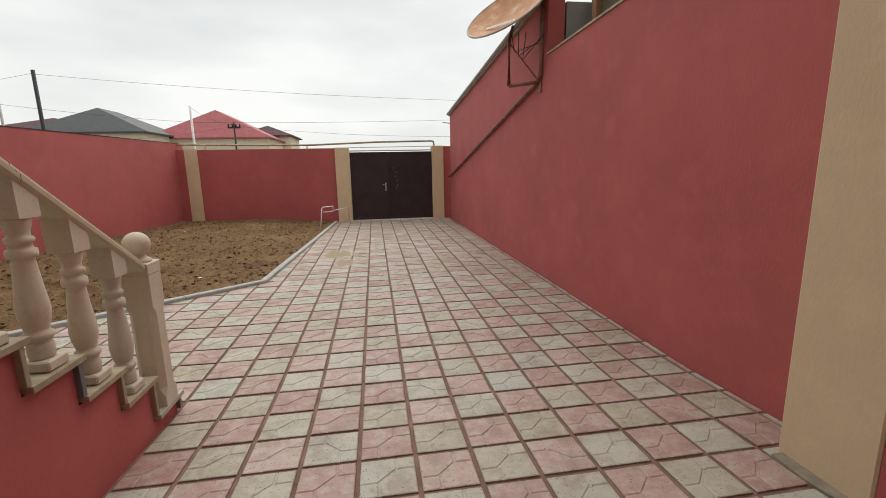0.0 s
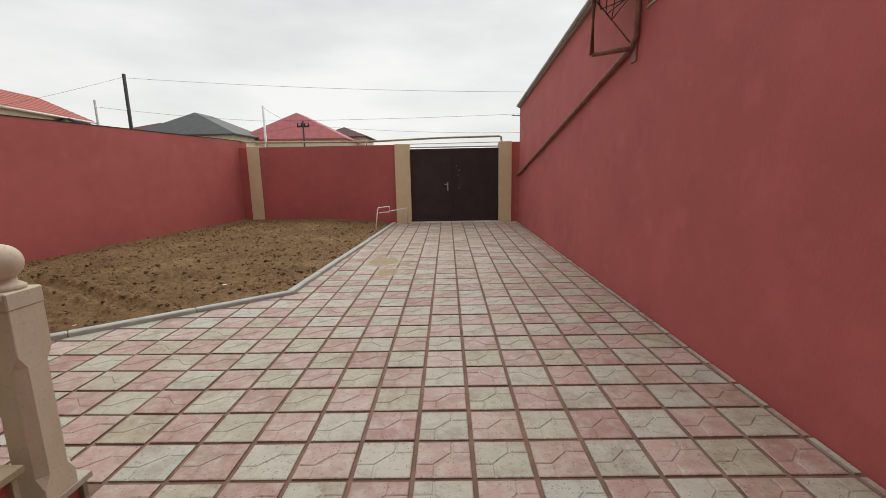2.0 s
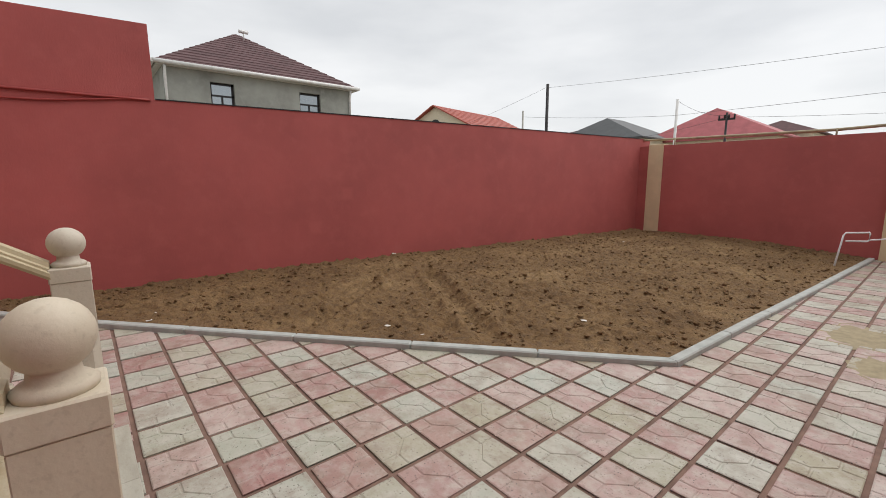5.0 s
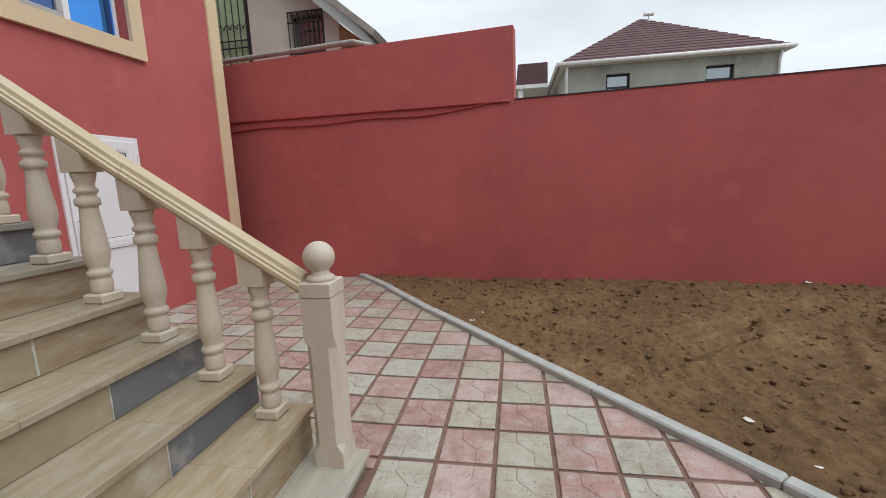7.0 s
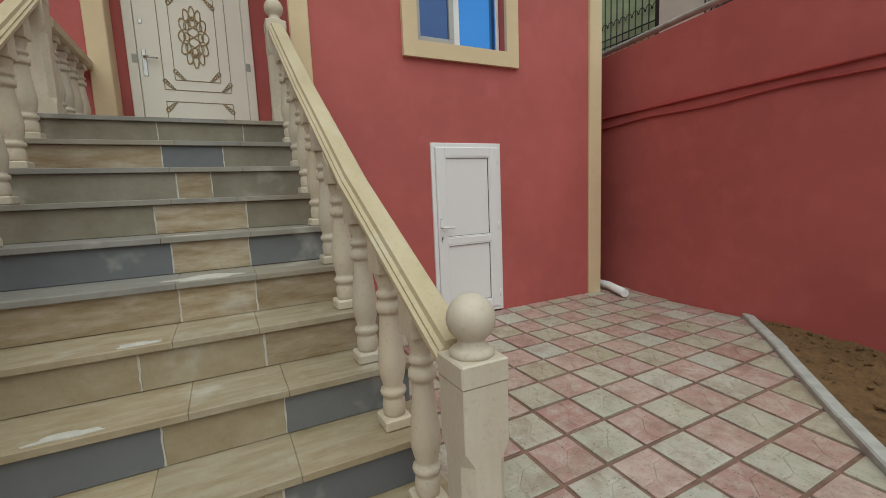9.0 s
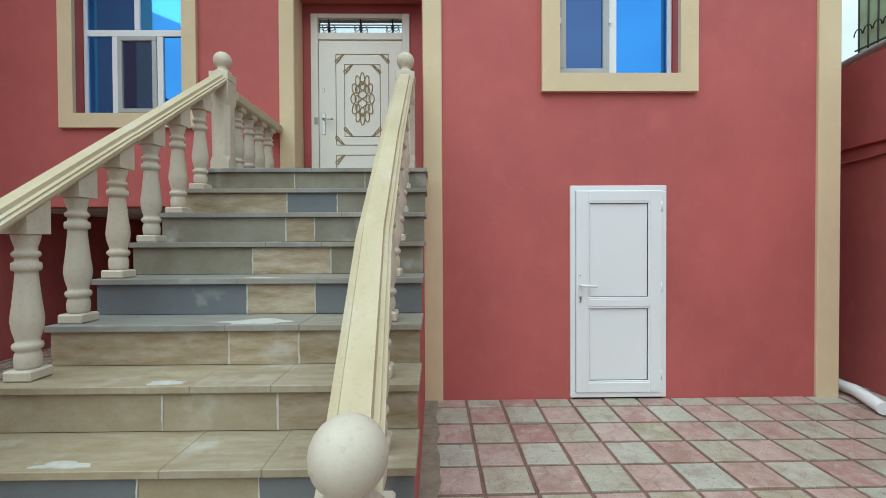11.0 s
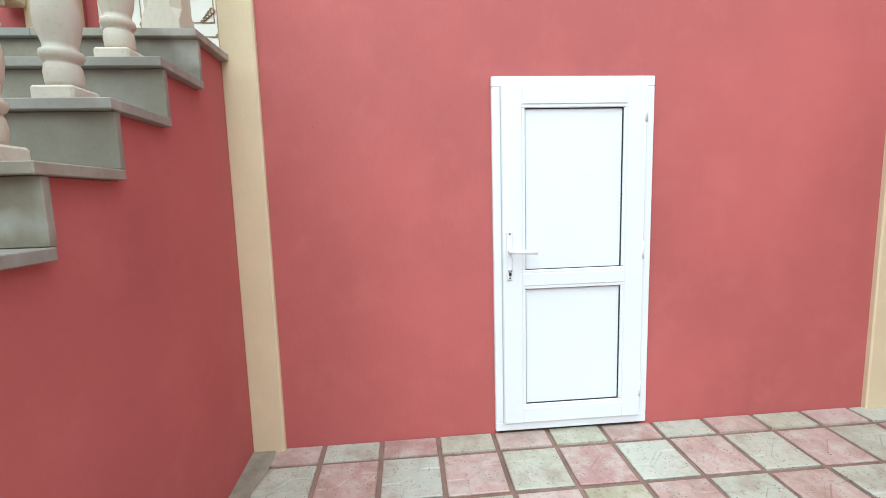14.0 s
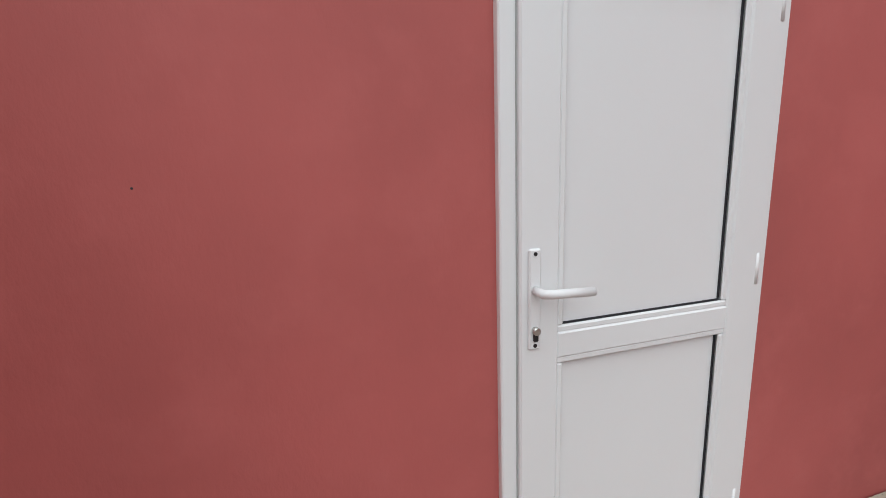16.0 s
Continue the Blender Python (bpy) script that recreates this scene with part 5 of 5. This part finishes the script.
def fields(flip):
    """The paver's four raised fields."""
    g = 0.004
    f = [[(g * 0, S - A + g), (A - g, S - A + g), (A - g, S), (0, S)], [(S - A + g, 0), (S, 0), (S, A - g), (S - A + g, A - g)],
         [(A + g, S), (A + g, S - A + 2 * g), (S - A + 2 * g, A + g), (S, A + g), (S, S)], [(0, 0), (S - A - g, 0), (S - A - g, A - 2 * g), (A - 2 * g, S - A - g), (0, S - A - g)]]
    if flip:
        f = [[(S - u, v) for u, v in p][::-1] for p in f]
    return f


def raised(bm, poly, z0, z1, inset, zf, tint=0.0):
    """A low block over a polygon with eased top edges."""
    layer = bm.faces.layers.float.get("tint") or bm.faces.layers.float.new("tint")
    n = len(poly)
    cx, cy = sum(p[0] for p in poly) / n, sum(p[1] for p in poly) / n
    rmax = max(math.hypot(p[0] - cx, p[1] - cy) for p in poly)
    k = 1 - inset / max(rmax, 0.02)
    lo = [bm.verts.new((x, y, zf(x, y) + z0)) for x, y in poly]
    mid = [bm.verts.new((x, y, zf(x, y) + z1 - 0.003)) for x, y in poly]
    hi = [bm.verts.new((cx + (x - cx) * k, cy + (y - cy) * k, zf(x, y) + z1)) for x, y in poly]
    fs = [bm.faces.new(hi)]
    for i in range(n):
        j = (i + 1) % n
        fs.append(bm.faces.new((lo[i], lo[j], mid[j], mid[i])))
        fs.append(bm.faces.new((mid[i], mid[j], hi[j], hi[i])))
    for f in fs:
        f[layer] = tint


def paver_mesh(flip, m):
    bm = bmesh.new()
    for p in fields(flip):
        raised(bm, p, -0.009, 0.0, 0.008, lambda x, y: 0)
    raised(bm, [(0, 0), (S, 0), (S, S), (0, S)], -0.014, -0.0042, 0.001, lambda x, y: 0)
    me = mesh_of(bm, "paver", m)
    return me


def warp(i, j):
    """Corner of a paver: the courses drift a little beside the bay."""
    x, y = TX + i * PITCH, TY + j * PITCH
    w = unit((-x - 1.6) / 1.6)
    return x + 0.042 * w * unit(1 - y / 3.2), y - 0.047 * w


def pavers():
    near = {(f, c): paver_mesh(f, (PINK, GREEN)[c]) for f in (0, 1) for c in (0, 1)}
    rest = {0: bmesh.new(), 1: bmesh.new()}
    rr = random.Random(21)
    count = 0
    d1, d2 = (K1 - K0).normalized(), (K2 - K1).normalized()
    for j in range(-20, 45):
        for i in range(-30, 12):
            x, y = warp(i, j)
            x, y = x + J, y + J
            cx, cy = x + S / 2, y + S / 2
            if y < -4.3 or y > GATE_Y + 0.05:
                continue
            if STX0 + 0.1 < cx < STX1 - 0.1 and cy < step(1)[0] - 0.15:
                continue
            if cx < -3.25 and cy < -0.1 and cx > -6.8:
                continue
            poly = [(x, y), (x + S, y), (x + S, y + S), (x, y + S)]
            if cy < K1.y:
                part_poly = clip(poly, K0, d1)
            else:
                part_poly = clip(poly, K1, d2)
            whole = len(part_poly) == 4 and all(q in part_poly for q in poly)
            if x + S > RW - 0.01:
                part_poly = clip(part_poly, Vector((RW - 0.012, 0)), Vector((0, -1)))
                whole = False
            wallx = LW0.x + dl.x / dl.y * cy
            if x < wallx + 0.02:
                part_poly = clip(part_poly, Vector((wallx + 0.01, 0)), Vector((0, 1)))
                whole = False
            if -6.9 < cx < -3.2 and y < 0.01 < y + S:
                part_poly = clip(part_poly, Vector((0, 0.006)), Vector((-1, 0)))
                whole = False
            if cx > STX1 - 0.2 and cx < STX1 + 0.12 and cy < step(1)[0] and x < STX1 - 0.02:
                part_poly = clip(part_poly, Vector((STX1 - 0.02, 0)), Vector((0, 1)))
                whole = False
            if cx > STX0 - 0.2 and cx < STX0 + 0.2 and cy < step(1)[0] and x + S > STX0 + 0.02:
                part_poly = clip(part_poly, Vector((STX0 + 0.02, 0)), Vector((0, -1)))
                whole = False
            if len(part_poly) < 3:
                continue
            c = (i + j + (1 if cx < -3.3 else 0)) % 2
            flip = 1 if rr.random() < 0.85 else 0
            lift = rr.uniform(-0.0025, 0.0025)
            tip = (rr.uniform(-0.25, 0.25), rr.uniform(-0.25, 0.25))
            is_near = whole and count < 300 and ((-1.5 < cx and 0.9 < cy < 4.4) or (cx < -3.2 and cy < 3.4))
            tint = rr.random()
            if is_near:
                count += 1
                ob = new("paver", near[flip, c])
                ob.parent = pavement
                z = ground(y, x)
                ob.matrix_basis = pose(x, y, z + lift, math.degrees(math.atan((ground(y + S, x) - z) / S)) + tip[0], -math.degrees(math.atan((ground(y, x + S) - z) / S)) + tip[1], 0)
            else:
                bm = rest[c]
                if whole:
                    for p in fields(flip):
                        raised(bm, [(x + u, y + v) for u, v in p], -0.009, lift, 0.008, lambda a, b: ground(b, a), tint)
                    raised(bm, poly, -0.014, lift - 0.0042, 0.001, lambda a, b: ground(b, a), tint)
                else:
                    raised(bm, part_poly, -0.012, lift, 0.004, lambda a, b: ground(b, a), tint)
    for c, bm in rest.items():
        ob = new("pavers_beyond", mesh_of(bm, "pavers_beyond", (PINK, GREEN)[c]))
        ob.parent = pavement
        ob["kind"] = "stuff"


pavers()


def sand_patch():
    """Thin spill of pale sand trodden into the paving near the gate."""
    bm = bmesh.new()
    rr = random.Random(4)
    for cx, cy, r in ((-0.95, 8.35, 0.42), (-0.75, 7.55, 0.3)):
        c = bm.verts.new((cx, cy, ground(cy) + 0.007))
        ring = []
        for k in range(40):
            u = 2 * math.pi * k / 40
            q = r * (0.75 + 0.45 * noise.noise((math.cos(u) * 1.6 + cx, math.sin(u) * 1.6, 3)) + rr.uniform(-0.05, 0.05))
            ring.append(bm.verts.new((cx + q * math.cos(u), cy + 1.3 * q * math.sin(u), ground(cy) - 0.004)))
        for k in range(40):
            bm.faces.new((c, ring[k], ring[(k + 1) % 40]))
    tagged(new("sand_spill", mesh_of(bm, "sand", plain("pale_sand", (0.33, 0.28, 0.18), 0.95, 0, 0.2, 14, 0.4, 80))), "thin spill of pale sand on the pavers", "sand", kind="stuff")


sand_patch()


def skirting():
    """Uneven strip of cement where the column meets the paving."""
    bm = bmesh.new()
    rr = random.Random(6)
    ys = [0.6 + 0.1 * k for k in range(14)]
    top = [(1.79 - 0.05 - rr.uniform(0, 0.03), y) for y in ys]
    poly = top + [(1.82, ys[-1]), (1.82, ys[0])]
    add_prism(bm, poly, "z", -0.2, -0.078)
    tagged(new("trim_skirting", mesh_of(bm, "skirting", DIRTY_CEMENT)), "uneven cement strip at the foot of the column", "trim", kind="structure")
    bm = bmesh.new()
    ys = [0.03 + 0.15 * k for k in range(21)]
    left = [(STX0 - 0.03 - rr.uniform(0.02, 0.07), y) for y in ys]
    right = [(STX0 + 0.06, y) for y in ys[::-1]]
    n = len(ys)
    vs = [bm.verts.new((x, y, ground(y, x) + 0.006)) for x, y in left + right]
    for k in range(n - 1):
        bm.faces.new((vs[k], vs[k + 1], vs[2 * n - 2 - k], vs[2 * n - 1 - k]))
    tagged(new("trim_stair_foot", mesh_of(bm, "stair_foot", DIRTY_CEMENT)), "cement fillet along the stair flank", "trim", kind="structure")


skirting()


def nail_holes():
    """A few dark pock marks in the plaster beside the low door."""
    for x, z in ((-3.77, 1.26), (-3.62, 1.62)):
        bm = bmesh.new()
        add_lathe(bm, [(0.0026, 0.0), (0.002, 0.0015)], 8)
        ob = new("nail_hole", mesh_of(bm, "nail_hole", DARK_SEAL))
        ob.matrix_basis = pose(x, 0.0, z, -90)
        tagged(ob, "small dark nail hole in the red plaster", "nail hole", "nail holes in the wall")


nail_holes()
